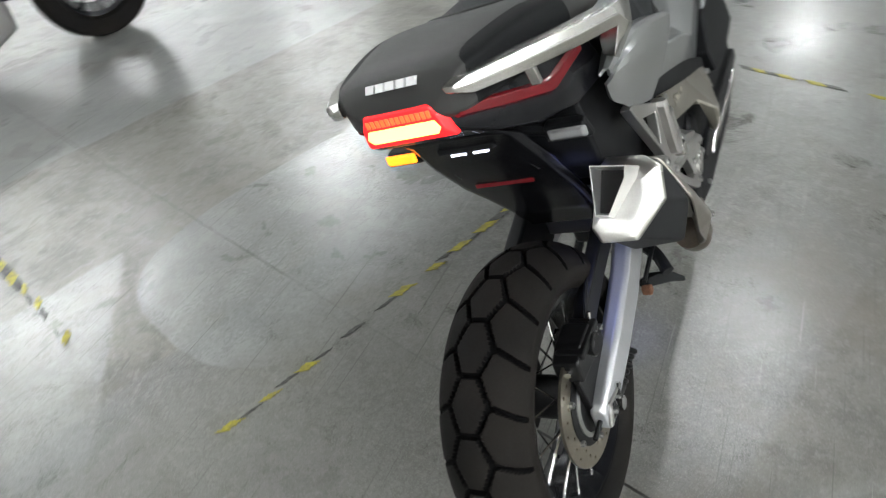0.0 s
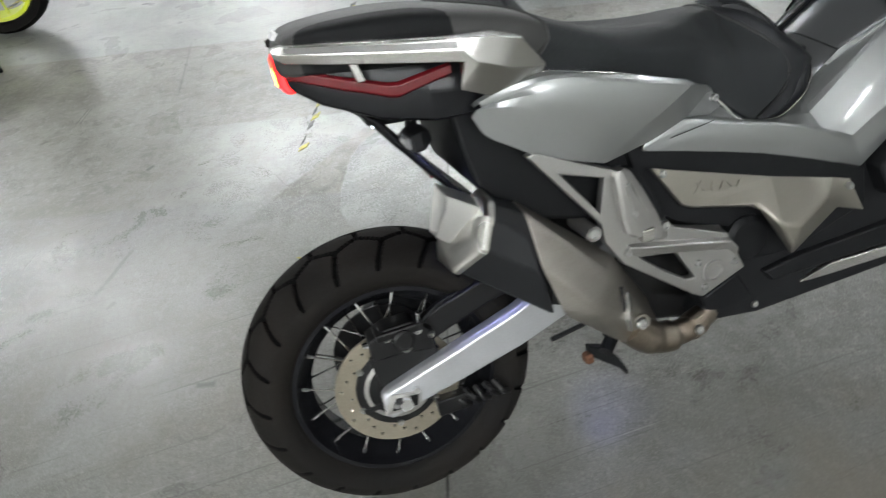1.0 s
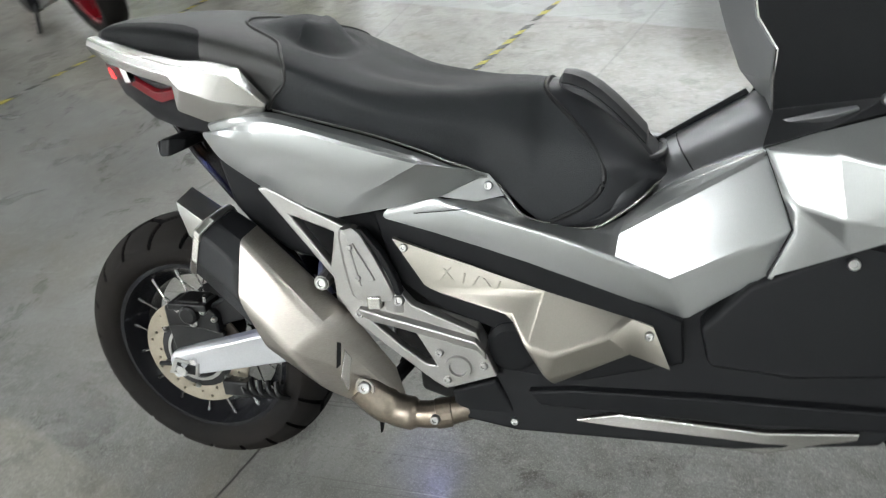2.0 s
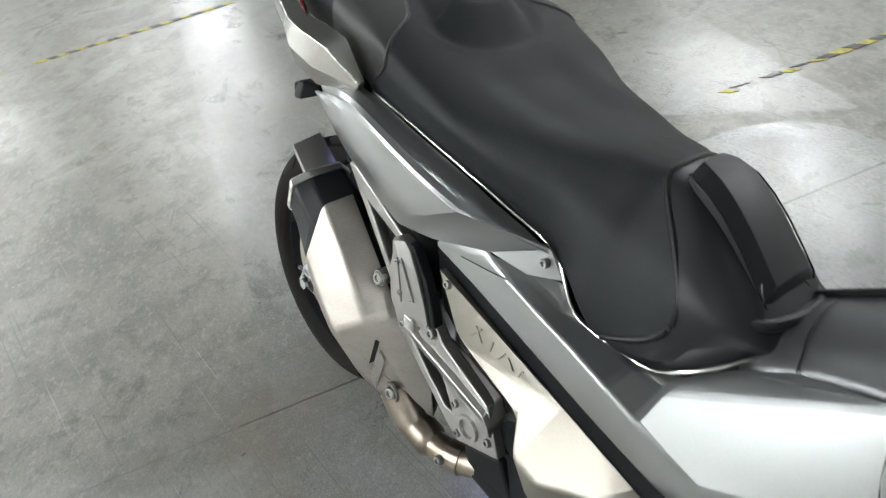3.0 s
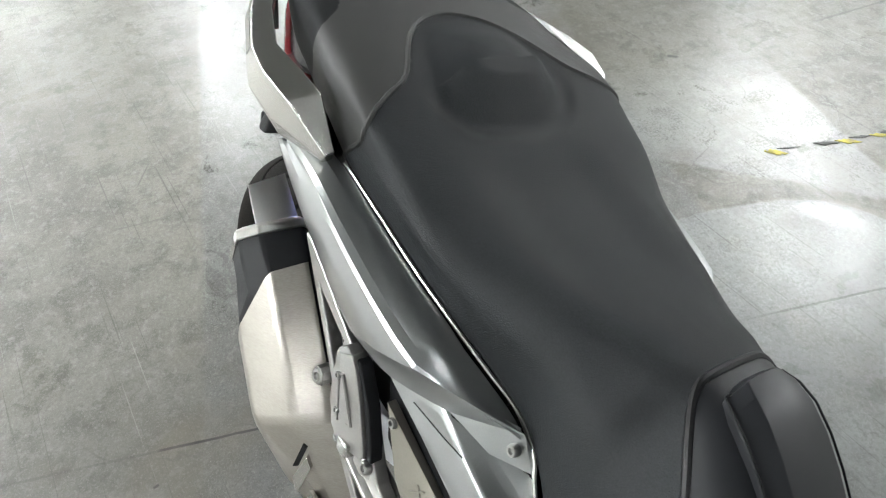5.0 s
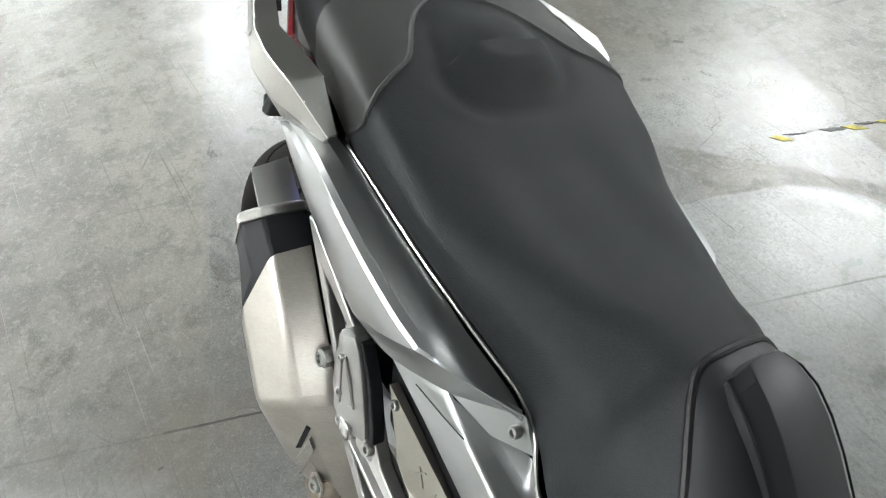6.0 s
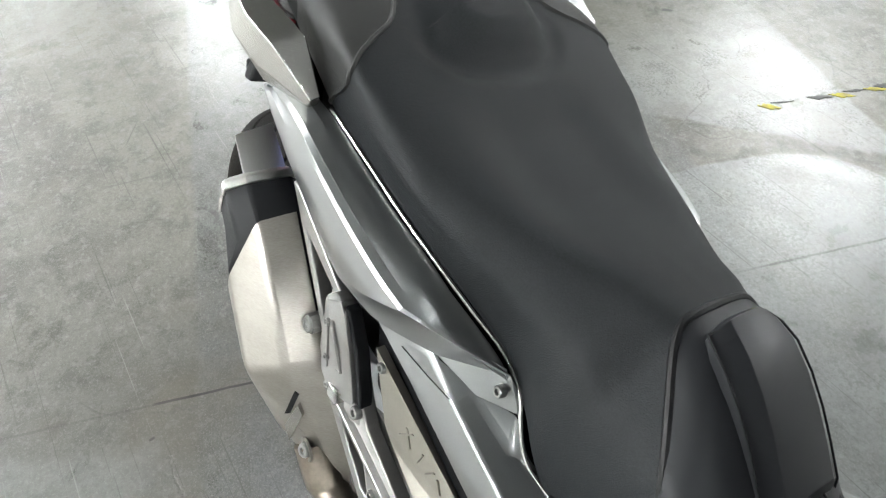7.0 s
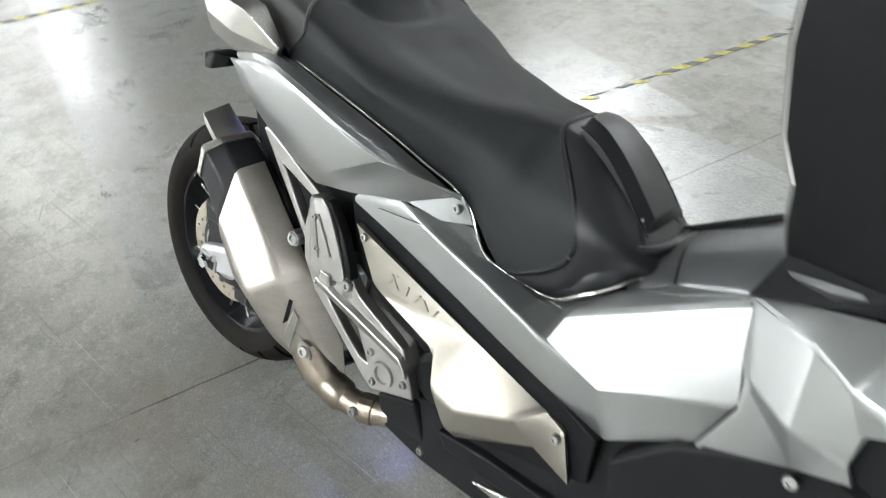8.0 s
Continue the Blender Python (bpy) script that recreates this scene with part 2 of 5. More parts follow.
    pick = n.new("ShaderNodeSeparateXYZ")
    l.new(dots.outputs["Color"], pick.inputs[0])
    col = mix(maths("MULTIPLY", maths("MULTIPLY", ramp(dist, 0.055, 0.025), ramp(pick.outputs[0], 0.84, 0.86)), 0.5), col, (0.045, 0.042, 0.036))
    # single dark scuffs and gouges: middle, heading, half length, width, strength
    wear = noise_tex(26, 4, 0.6)
    for cx, cy, ang, half, wide, amt in ((-0.696, 1.034, 60.3, 0.124, 0.012, 0.62), (-0.887, 2.262, 70.1, 0.085, 0.006, 0.60), (-0.871, 2.261, 72.6, 0.089, 0.005, 0.60), (-0.590, 1.640, 40.2, 0.021, 0.012, 0.95), (-0.442, 0.436, -12.1, 0.029, 0.016, 0.65), (-0.430, 2.530, -97.7, 0.351, 0.008, 0.50), (-0.700, 0.871, 38.0, 0.020, 0.012, 0.50), (-0.943, 2.817, -26.9, 0.035, 0.012, 0.75), (-1.001, -0.129, 147.5, 0.060, 0.004, 0.50), (0.029, -0.375, 98.1, 0.007, 0.005, 0.80), (-0.784, -0.195, 76.7, 0.081, 0.006, 0.30)):
        sm = n.new("ShaderNodeMapping")
        sm.vector_type = "TEXTURE"
        sm.inputs["Location"].default_value, sm.inputs["Rotation"].default_value = (cx, cy, 0), (0, 0, radians(ang))
        l.new(tc.outputs["Object"], sm.inputs["Vector"])
        ax = n.new("ShaderNodeSeparateXYZ")
        l.new(sm.outputs[0], ax.inputs[0])
        across = maths("ADD", maths("ABSOLUTE", ax.outputs[1], 0.0), maths("MULTIPLY", maths("SUBTRACT", wear, 0.5), wide * 1.6))
        mark = maths("MULTIPLY", ramp(across, wide * 0.2, wide, 1, 0), ramp(maths("ABSOLUTE", ax.outputs[0], 0.0), half * 0.65, half * 1.05, 1, 0))
        col = mix(maths("MULTIPLY", mark, amt), col, (0.030, 0.028, 0.026))
    # hairline cracks
    vo = n.new("ShaderNodeTexVoronoi")
    vo.feature = "DISTANCE_TO_EDGE"
    vo.inputs["Scale"].default_value = 0.9
    wv = n.new("ShaderNodeVectorMath")
    l.new(rot.outputs[0], wv.inputs[0])
    dn = n.new("ShaderNodeTexNoise")
    dn.inputs["Scale"].default_value, dn.inputs["Detail"].default_value = 3.5, 6
    l.new(rot.outputs[0], dn.inputs["Vector"])
    sc = n.new("ShaderNodeVectorMath")
    sc.operation = "SCALE"
    sc.inputs["Scale"].default_value = 0.35
    l.new(dn.outputs[1], sc.inputs[0])
    l.new(sc.outputs[0], wv.inputs[1])
    l.new(wv.outputs[0], vo.inputs["Vector"])
    crack = maths("MULTIPLY", ramp(vo.outputs["Distance"], 0.0, 0.0045, 1, 0), ramp(noise_tex(2.1, 3), 0.50, 0.62))
    col = mix(maths("MULTIPLY", crack, 0.5), col, (0.08, 0.075, 0.066))
    # a saw cut across the pour, partly filled
    off = maths("ADD", maths("ABSOLUTE", maths("SUBTRACT", maths("ADD", maths("ADD", sep.outputs[0], maths("MULTIPLY", sep.outputs[1], 0.018)), maths("MULTIPLY", maths("SUBTRACT", noise_tex(14, 3), 0.5), 0.006)), 0.0642), 0.0), 0.0)
    cut = maths("MULTIPLY", ramp(off, 0.0019, 0.0044, 1, 0), maths("MULTIPLY", maths("MULTIPLY", maths("MAXIMUM", ramp(sep.outputs[1], -0.36, -0.33), 0.25), maths("MAXIMUM", ramp(sep.outputs[1], 0.30, 0.50, 1.0, 0.2), ramp(sep.outputs[1], 0.98, 1.10, 0.0, 0.65))), ramp(noise_tex(5, 4), 0.38, 0.56, 0.70, 1.0)))
    crack = maths("MAXIMUM", crack, cut)
    col = mix(maths("MULTIPLY", cut, 0.96), col, (0.014, 0.013, 0.011))
    l.new(col, b.inputs["Base Color"])
    rough = maths("ADD", 0.34, maths("MULTIPLY", maths("SUBTRACT", mid, 0.5), 0.30))
    rough = maths("ADD", rough, maths("MULTIPLY", speck, 0.05))
    rough = maths("SUBTRACT", rough, maths("MULTIPLY", maths("MAXIMUM", patch, maths("MULTIPLY", pour, 0.5)), 0.10))
    l.new(rough, b.inputs["Roughness"])
    b.inputs["Specular IOR Level"].default_value = 0.6
    l.new(maths("ADD", 0.30, maths("MULTIPLY", maths("MAXIMUM", patch, maths("MULTIPLY", pour, 0.55)), 0.6)), b.inputs["Coat Weight"])
    l.new(maths("ADD", 0.17, maths("MULTIPLY", mid, 0.26)), b.inputs["Coat Roughness"])
    b.inputs["Coat IOR"].default_value = 1.55
    bp = n.new("ShaderNodeBump")
    bp.inputs["Strength"].default_value, bp.inputs["Distance"].default_value = 0.30, 0.003
    hgt = maths("SUBTRACT", maths("ADD", maths("MULTIPLY", fine, 0.35), maths("MULTIPLY", noise_tex(9, 5), 1.0)), crack)
    l.new(hgt, bp.inputs["Height"])
    l.new(bp.outputs[0], b.inputs["Normal"])
    return m


CONCRETE = concrete()


# ---------------------------------------------------------------- building helpers
def part(name, bm, mat, parent=None, label="", bevel=0.0, sub=0, solid=0.0, angle=35, segs=2, soft=0.0):
    """Links a bmesh as one mesh object under a thing or a part; soft is the width of the rounding of a pressed sheet's own folds."""
    bmesh.ops.recalc_face_normals(bm, faces=bm.faces)
    me = bpy.data.meshes.new(name)
    bm.to_mesh(me)
    bm.free()
    me.materials.append(mat)
    for f in me.polygons:
        f.use_smooth = True
    me.set_sharp_from_angle(angle=radians(angle))
    ob = new(name, me)
    ob.parent = parent
    if soft:
        md = ob.modifiers.new("fold", "BEVEL")
        md.width, md.segments, md.limit_method, md.angle_limit = soft, 6, "ANGLE", radians(7)
        md.use_clamp_overlap = True
        md.harden_normals = True
    if solid:
        md = ob.modifiers.new("thick", "SOLIDIFY")
        md.thickness, md.offset = solid, -1
    if bevel:
        md = ob.modifiers.new("round", "BEVEL")
        md.width, md.segments, md.limit_method, md.angle_limit = bevel, segs, "ANGLE", radians(22)
        md.use_clamp_overlap = True
        md.harden_normals = True
    if sub:
        md = ob.modifiers.new("smooth", "SUBSURF")
        md.levels = md.render_levels = sub
    if label:
        tagged(ob, label)
    return ob


def thing(name, label, category, m=None, group=""):
    ob = new(name)
    ob.matrix_world = m or Matrix()
    return tagged(ob, label, category, group)


def sided(x, y, z, side):
    """A point of the right-hand side, or its twin on the left across the middle plane, which swings a little to the left towards the front."""
    return (x, y, z) if side > 0 else (x, 0.056 * max(0.0, x - 0.1) - y, z)


def faces(verts, polys, side=1):
    """Verts and polygons as a bmesh; side -1 turns it over the y axis."""
    bm = bmesh.new()
    vs = [bm.verts.new(sided(x, y, z, side)) for x, y, z in verts]
    for p in polys:
        bm.faces.new([vs[i] for i in p])
    return bm


def loft(rings, cap=True, closed=True, side=1):
    bm = bmesh.new()
    rows = [[bm.verts.new(sided(x, y, z, side)) for x, y, z in r] for r in rings]
    k = len(rows[0])
    for a, b in zip(rows, rows[1:]):
        for i in range(k if closed else k - 1):
            j = (i + 1) % k
            bm.faces.new((a[i], a[j], b[j], b[i]))
    if cap and closed:
        bm.faces.new(rows[0])
        bm.faces.new(rows[-1][::-1])
    return bm


def box(x0, x1, y0, y1, z0, z1, side=1):
    v = [(x, y, z) for x in (x0, x1) for y in (y0, y1) for z in (z0, z1)]
    return faces(v, [(0, 1, 3, 2), (4, 6, 7, 5), (0, 4, 5, 1), (2, 3, 7, 6), (0, 2, 6, 4), (1, 5, 7, 3)], side)


def plate(outer, holes, y, thick, side=1):
    """A flat plate in the side plane: outlines in x and z, with holes through it, reaching inward from y."""
    bm = bmesh.new()
    edges = []
    for ring in (outer, *holes):
        vs = [bm.verts.new(sided(px, y, pz, side)) for px, pz in ring]
        edges += [bm.edges.new((a, b)) for a, b in zip(vs, vs[1:] + vs[:1])]
    bmesh.ops.triangle_fill(bm, edges=edges, use_beauty=True)
    out = bmesh.ops.extrude_face_region(bm, geom=bm.faces[:])
    for v in out["geom"]:
        if isinstance(v, bmesh.types.BMVert):
            v.co.y += thick * side
    bmesh.ops.dissolve_limit(bm, angle_limit=radians(2), verts=bm.verts, edges=bm.edges)
    return bm


def tube(points, r, sides=8, cap=True, side=1):
    """A round tube along points; r is one radius or one for each point."""
    pts = [Vector(sided(x, y, z, side)) for x, y, z in points]
    rs = r if isinstance(r, (list, tuple)) else [r] * len(pts)
    rings, up = [], Vector((0.31, 0.22, 0.92))
    for i, p in enumerate(pts):
        d = (pts[min(i + 1, len(pts) - 1)] - pts[max(i - 1, 0)]).normalized()
        a = d.cross(up).normalized()
        b = d.cross(a)
        rings.append([p + (a * math.cos(2 * math.pi * k / sides) + b * math.sin(2 * math.pi * k / sides)) * rs[i] for k in range(sides)])
    return loft(rings, cap)


def revolve(profile, cx, cz, n=48, side=1):
    """A closed profile of (radius, y) turned round the y axis at (cx, cz)."""
    rings = [[(cx + r * math.cos(2 * math.pi * k / n), y, cz + r * math.sin(2 * math.pi * k / n)) for r, y in profile] for k in range(n)]
    return ring_mesh(rings, side)


def ring_mesh(rings, side=1):
    bm = bmesh.new()
    rows = [[bm.verts.new((x, y * side, z)) for x, y, z in r] for r in rings]
    n, k = len(rows), len(rows[0])
    for i in range(n):
        a, b = rows[i], rows[(i + 1) % n]
        for j in range(k):
            q = (j + 1) % k
            bm.faces.new((a[j], a[q], b[q], b[j]))
    return bm


def spline(points, steps=6):
    """A smooth line through the points."""
    p = [Vector(q) for q in points]
    p = [2 * p[0] - p[1]] + p + [2 * p[-1] - p[-2]]
    out = []
    for i in range(1, len(p) - 2):
        for s in range(steps):
            t = s / steps
            out.append(0.5 * (2 * p[i] + (p[i + 1] - p[i - 1]) * t + (2 * p[i - 1] - 5 * p[i] + 4 * p[i + 1] - p[i + 2]) * t * t
                              + (3 * p[i] - p[i - 1] - 3 * p[i + 1] + p[i + 2]) * t ** 3))
    return [tuple(v) for v in out + [p[-2]]]


def screw(parent, x, y, z, r=0.007, axis=(0, -1, 0.2), mat=None, label=""):
    """A round screw head with a hexagon socket."""
    bm = bmesh.new()
    rot = Vector((0, 0, 1)).rotation_difference(Vector(axis)).to_matrix().to_4x4()
    def ring(rad, h, k):
        return [bm.verts.new((rad * math.cos(2 * math.pi * i / k), rad * math.sin(2 * math.pi * i / k), h)) for i in range(k)]
    rows = [ring(r, -0.004, 12), ring(r, 0.002, 12), ring(r * 0.8, 0.0045, 12), ring(r * 0.5, 0.0045, 12), ring(r * 0.42, 0.001, 12)]
    for a, b in zip(rows, rows[1:]):
        for i in range(12):
            bm.faces.new((a[i], a[(i + 1) % 12], b[(i + 1) % 12], b[i]))
    bm.faces.new(rows[-1])
    bm.transform(Matrix.Translation((x, y, z)) @ rot)
    return part("screw", bm, mat or SCREWM, parent, label)


# ---------------------------------------------------------------- the hall
floor = tagged(part("floor", box(-18, 18, -8.6, 22, -0.2, 0.0), CONCRETE), "worn grey polished concrete floor with stains and cracks", "floor", kind="structure")
for name, a, mat, lab in (("wall_north", (-18, 18, 22, 22.3, 0, 5.6), WALL, "plain painted grey warehouse wall"), ("wall_south", (-18, 18, -8.9, -8.6, 0, 5.6), PALE, "plain pale painted warehouse wall"),
                          ("wall_east", (18, 18.3, -8.9, 22.3, 0, 5.6), WALL, "plain painted grey warehouse wall"), ("wall_west", (-18.3, -18, -8.9, 22.3, 0, 5.6), WALL, "plain painted grey warehouse wall")):
    tagged(part(name, box(*a), mat), lab, "wall", kind="structure")
tagged(part("ceiling", box(-18.3, 18.3, -8.9, 22.3, 5.6, 5.8), CEIL), "plain grey warehouse ceiling", "ceiling", kind="structure")


def ceiling_light():
    t = thing("ceiling_light", "long white fluorescent ceiling light, lit", "ceiling light", group="hall ceiling lights")
    part("housing", box(-1.75, 1.75, -0.10, 0.10, 0.03, 0.13), WHITE, t)
    part("diffuser", box(-1.72, 1.72, -0.065, 0.065, -0.02, 0.028), TUBE, t)
    return t


# middle of each lamp and its share of the full length
LAMPS = [(x, y, 1.0) for y in (-7.4, -5.5) for x in (-16, -12, -8, -4, 0)]
LAMPS += [(7.8, -6.2, 0.6), (-16, -0.4, 1.0), (5.6, -0.35, 0.5), (15.5, -0.5, 1.0), (-12.5, -2.2, 1.0), (-11.6, 2.1, 1.0), (-16, 4.7, 1.0), (15.5, 6, 1.0), (8.8, 7.2, 0.5), (-2.4, 7.5, 0.4)]
LAMPS += [(-5.2, 9.7, 0.75), (4, 9.4, 1.0), (12.5, 9.8, 1.0), (0.3, 11.6, 1.0), (4.5, 14.9, 1.0), (13, 14.9, 1.0), (2.2, 18.2, 1.0)]
LAMPS += [(x, 19.5, 0.8) for x in (-16, -12, -8, -4, 0, 4, 8, 12, 16)]
first = None
for lx, ly, share in LAMPS:
    m = pose(lx, ly, 5.47, 0, 0, 0) @ Matrix.Diagonal((share, 1, 1, 1))
    if first is None:
        first = ceiling_light()
        first.matrix_world = m
    else:
        copy_thing(first, m)


# ---------------------------------------------------------------- tape on the floor
def tape_line(a, b, seed, keep, wide=0.0165, worn=0.0):
    """Worn yellow and black hazard tape from a to b; keep is the share of the yellow that is left, worn the length from a that is in scraps."""
    rnd = random.Random(seed)
    a, b = Vector(a), Vector(b)
    d = (b - a).normalized()
    nrm = Vector((-d.y, d.x))
    t = thing("hazard_tape", "worn yellow and black hazard tape stuck on the concrete floor", "tape", group="floor marking tapes")
    s, k = 0.0, 0
    length = (b - a).length
    while s < length:
        ln = rnd.uniform(0.045, 0.07)
        scrap = s < worn
        if rnd.random() < ((keep if k % 2 else 0.80) if scrap else (keep if k % 2 else 0.92)):
            bm = bmesh.new()
            w, n = rnd.uniform(0.7, 1.0) * wide, 9
            chew, cut, drift = 0.007, 0.0, 0.0
            if scrap:
                # half torn away: yellow in ragged flakes, black as a thin rest along one edge
                w *= rnd.uniform(0.75, 1.1) if k % 2 else rnd.uniform(0.3, 0.75)
                chew, cut, drift = 0.5 * w, rnd.uniform(0.0, 0.45), rnd.uniform(-0.3, 0.5) * wide
            lo, hi = [], []
            for i in range(n + 1):
                u = s + ln * (cut + (1 - cut) * i / n)
                lo.append(a + d * (u + 0.015) + nrm * (drift - w + rnd.uniform(0, chew)))
                hi.append(a + d * (u - 0.015) + nrm * (drift + w - rnd.uniform(0, chew)))
            bot = [bm.verts.new((p.x, p.y, 0.0005)) for p in lo + hi[::-1]]
            top = [bm.verts.new((p.x, p.y, 0.0022)) for p in lo + hi[::-1]]
            bm.faces.new(top)
            for i in range(len(top)):
                j = (i + 1) % len(top)
                bm.faces.new((bot[i], bot[j], top[j], top[i]))
            part("yellow_piece" if k % 2 else "black_piece", bm, YELLOW if k % 2 else TAPEB, t)
        s += ln
        k += 1
    return t


tape_line((-0.20, 0.845), (1.85, 0.13), 1, 0.80, worn=0.95)
tape_line((-0.05, 1.40), (1.05, 4.45), 2, 0.78, 0.020, worn=0.45)
tape_line((-3.1, -0.7), (-1.2, 5.0), 3, 0.92, 0.024)
tape_line((2.0, 0.02), (1.55, -1.2), 4, 0.85)

# ---------------------------------------------------------------- the scooter
LEAN = 16.3
scooter = thing("motor_scooter", "silver and black adventure motor scooter leaning on its side stand", "motor scooter",
                Matrix.Translation((-0.003, -0.0305, 0.003)) @ pose(0, 0, 0, -LEAN, 0, 0.3))
SC = scooter


def tread_depth(u, v):
    """How deep the tread is cut at u (along the tyre, one block long = 1) and v (across, metres from the middle)."""
    a, u = abs(v), u % 1.0
    zig = 0.026 + 0.010 * (1 - 2 * abs(2 * u - 1))
    d = abs(a - zig) * 0.85
    if a < zig:
        d = min(d, min(u, 1 - u) * 0.090)
    else:
        lean = 0.5 + (a - zig) * 4.5
        d = min(d, abs(u - lean) * 0.080, abs(u + 1 - lean) * 0.080)
    edge = 1 - max(0.0, min(1.0, (a - 0.079) / 0.003))
    return 0.0085 * edge * max(0.0, min(1.0, (0.0038 - d) / 0.0011))


def tyre_mesh(cx, cz, R, half, height, blocks, per=34, across=64):
    rings = []
    n = blocks * per
    for k in range(n):
        th, ring = 2 * math.pi * k / n, []
        for j in range(across + 1):
            s = -1 + 2 * j / across
            ang = s * 1.25
            y = half * math.sin(ang) / math.sin(1.25)
            r = R - (R - (R - height * 0.52)) * (1 - math.cos(ang)) / (1 - math.cos(1.25))
            dep = tread_depth(k / per, y * 0.082 / half)
            ring.append((cx + (r - dep) * math.cos(th), y, cz + (r - dep) * math.sin(th)))
        for r, y in ((R - height * 0.70, half * 0.995), (R - height * 0.86, half * 0.93), (R - height * 0.97, half * 0.80), (R - height, half * 0.72),
                     (R - height, -half * 0.72), (R - height * 0.97, -half * 0.80), (R - height * 0.86, -half * 0.93), (R - height * 0.70, -half * 0.995)):
            ring.append((cx + r * math.cos(th), y, cz + r * math.sin(th)))
        rings.append(ring)
    bm = ring_mesh(rings)
    # groove faces take a darker rubber: the shade in the cuts as colour
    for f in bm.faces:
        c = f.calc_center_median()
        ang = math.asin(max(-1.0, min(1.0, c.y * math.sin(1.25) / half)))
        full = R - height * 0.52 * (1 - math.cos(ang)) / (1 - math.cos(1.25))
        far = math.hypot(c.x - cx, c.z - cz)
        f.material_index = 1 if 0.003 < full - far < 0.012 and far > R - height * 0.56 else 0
    return bm


def wheel(cx, cz, R, half, height, disc_r, disc_y, name):
    """A spoked wheel with a block-tread tyre, black rim, hub and drilled brake disc."""
    rim_r = R - height
    w = part(name, revolve([(0.040, 0.055), (0.040, -0.055), (0.034, -0.060), (0.020, -0.060), (0.020, 0.060), (0.034, 0.060)], cx, cz, 28), DARK, SC, "black spoked wheel hub")
    part("tyre", tyre_mesh(cx, cz, R, half, height, 20), RUBBER, w, "black rubber block-tread tyre, brownish with dust").data.materials.append(GROOVE_SHADE)
    h = half * 0.80
    part("rim", revolve([(rim_r + 0.010, h), (rim_r + 0.012, h - 0.006), (rim_r - 0.006, h - 0.010), (rim_r - 0.012, h - 0.030), (rim_r - 0.028, 0.020), (rim_r - 0.028, -0.020),
                         (rim_r - 0.012, 0.030 - h), (rim_r - 0.006, 0.010 - h), (rim_r + 0.012, 0.006 - h), (rim_r + 0.010, -h), (rim_r - 0.006, -h),
                         (rim_r - 0.020, 0.024 - h), (rim_r - 0.038, -0.022), (rim_r - 0.038, 0.022), (rim_r - 0.020, h - 0.024), (rim_r - 0.006, h)], cx, cz, 72), GLOSS, w, "gloss black rim")
    spoke = None
    n = 32
    for k in range(n):
        s = -1 if k % 2 else 1
        a0 = 2 * math.pi * k / n
        a1 = a0 + (0.42 if (k // 2) % 2 else -0.42)
        p0 = (cx + (rim_r - 0.014) * math.cos(a0), s * (h - 0.022), cz + (rim_r - 0.014) * math.sin(a0))
        p1 = (cx + 0.046 * math.cos(a1), s * 0.050, cz + 0.046 * math.sin(a1))
        part("spoke", tube([p0, p1], 0.0021, 6), BRIGHT, w)
        d = (Vector(p1) - Vector(p0)).normalized()
        part("spoke_nipple", tube([p0, tuple(Vector(p0) + d * 0.016)], 0.0036, 6), CHROME, w)
    return w


def disc(cx, cz, y, r_out, r_in, parent):
    """A drilled brake disc with a scalloped carrier."""
    bm = bmesh.new()
    edges = []
    def ring(rad, k, ox=0.0, oz=0.0, ph=0.0):
        vs = [bm.verts.new((cx + ox + rad * math.cos(2 * math.pi * i / k + ph), y, cz + oz + rad * math.sin(2 * math.pi * i / k + ph))) for i in range(k)]
        edges.extend(bm.edges.new((a, b)) for a, b in zip(vs, vs[1:] + vs[:1]))
    ring(r_out, 72)
    ring(r_in, 48)
    for k in range(30):
        a = 2 * math.pi * k / 30
        rad = r_in + (r_out - r_in) * (0.28 + 0.22 * (k % 3))
        ring(0.0038, 6, rad * math.cos(a), rad * math.sin(a))
    bmesh.ops.triangle_fill(bm, edges=edges, use_beauty=True)
    out = bmesh.ops.extrude_face_region(bm, geom=bm.faces[:])
    for v in out["geom"]:
        if isinstance(v, bmesh.types.BMVert):
            v.co.y += 0.005
    d = part("brake_disc", bm, DISC, parent, "drilled steel brake disc with a brownish bloom")
    part("disc_carrier", revolve([(r_in + 0.004, y + 0.004), (r_in + 0.004, y - 0.002), (0.05, y - 0.006), (0.03, y - 0.008), (0.03, y + 0.02), (0.05, y + 0.012)], cx, cz, 24), DARK, d)
    return d


rear = wheel(0, 0.2865, 0.2865, 0.080, 0.092, 0, 0, "rear_wheel")
disc(0.0, 0.2865, -0.078, 0.120, 0.078, rear)
front = wheel(1.59, 0.305, 0.305, 0.060, 0.084, 0, 0, "front_wheel")
disc(1.59, 0.305, -0.060, 0.148, 0.100, front)

# brake caliper and its bracket on the rear wheel
cal = part("brake_caliper", loft([[(x, y, z) for y, z in ((-0.105, zc - h), (-0.055, zc - h), (-0.055, zc + h), (-0.105, zc + h))]
                                  for x, zc, h in ((-0.035, 0.385, 0.022), (0.0, 0.392, 0.030), (0.05, 0.390, 0.032), (0.085, 0.372, 0.022))]), DARK, SC, "black rear brake caliper", bevel=0.006)
part("caliper_pin", tube([(-0.045, -0.085, 0.392), (-0.010, -0.085, 0.392)], 0.006, 8), CHROME, cal)
part("caliper_bracket", plate([(-0.04, 0.37), (0.09, 0.35), (0.07, 0.28), (0.03, 0.25), (-0.03, 0.27)], [], -0.098, 0.012), DARK, cal, bevel=0.003)
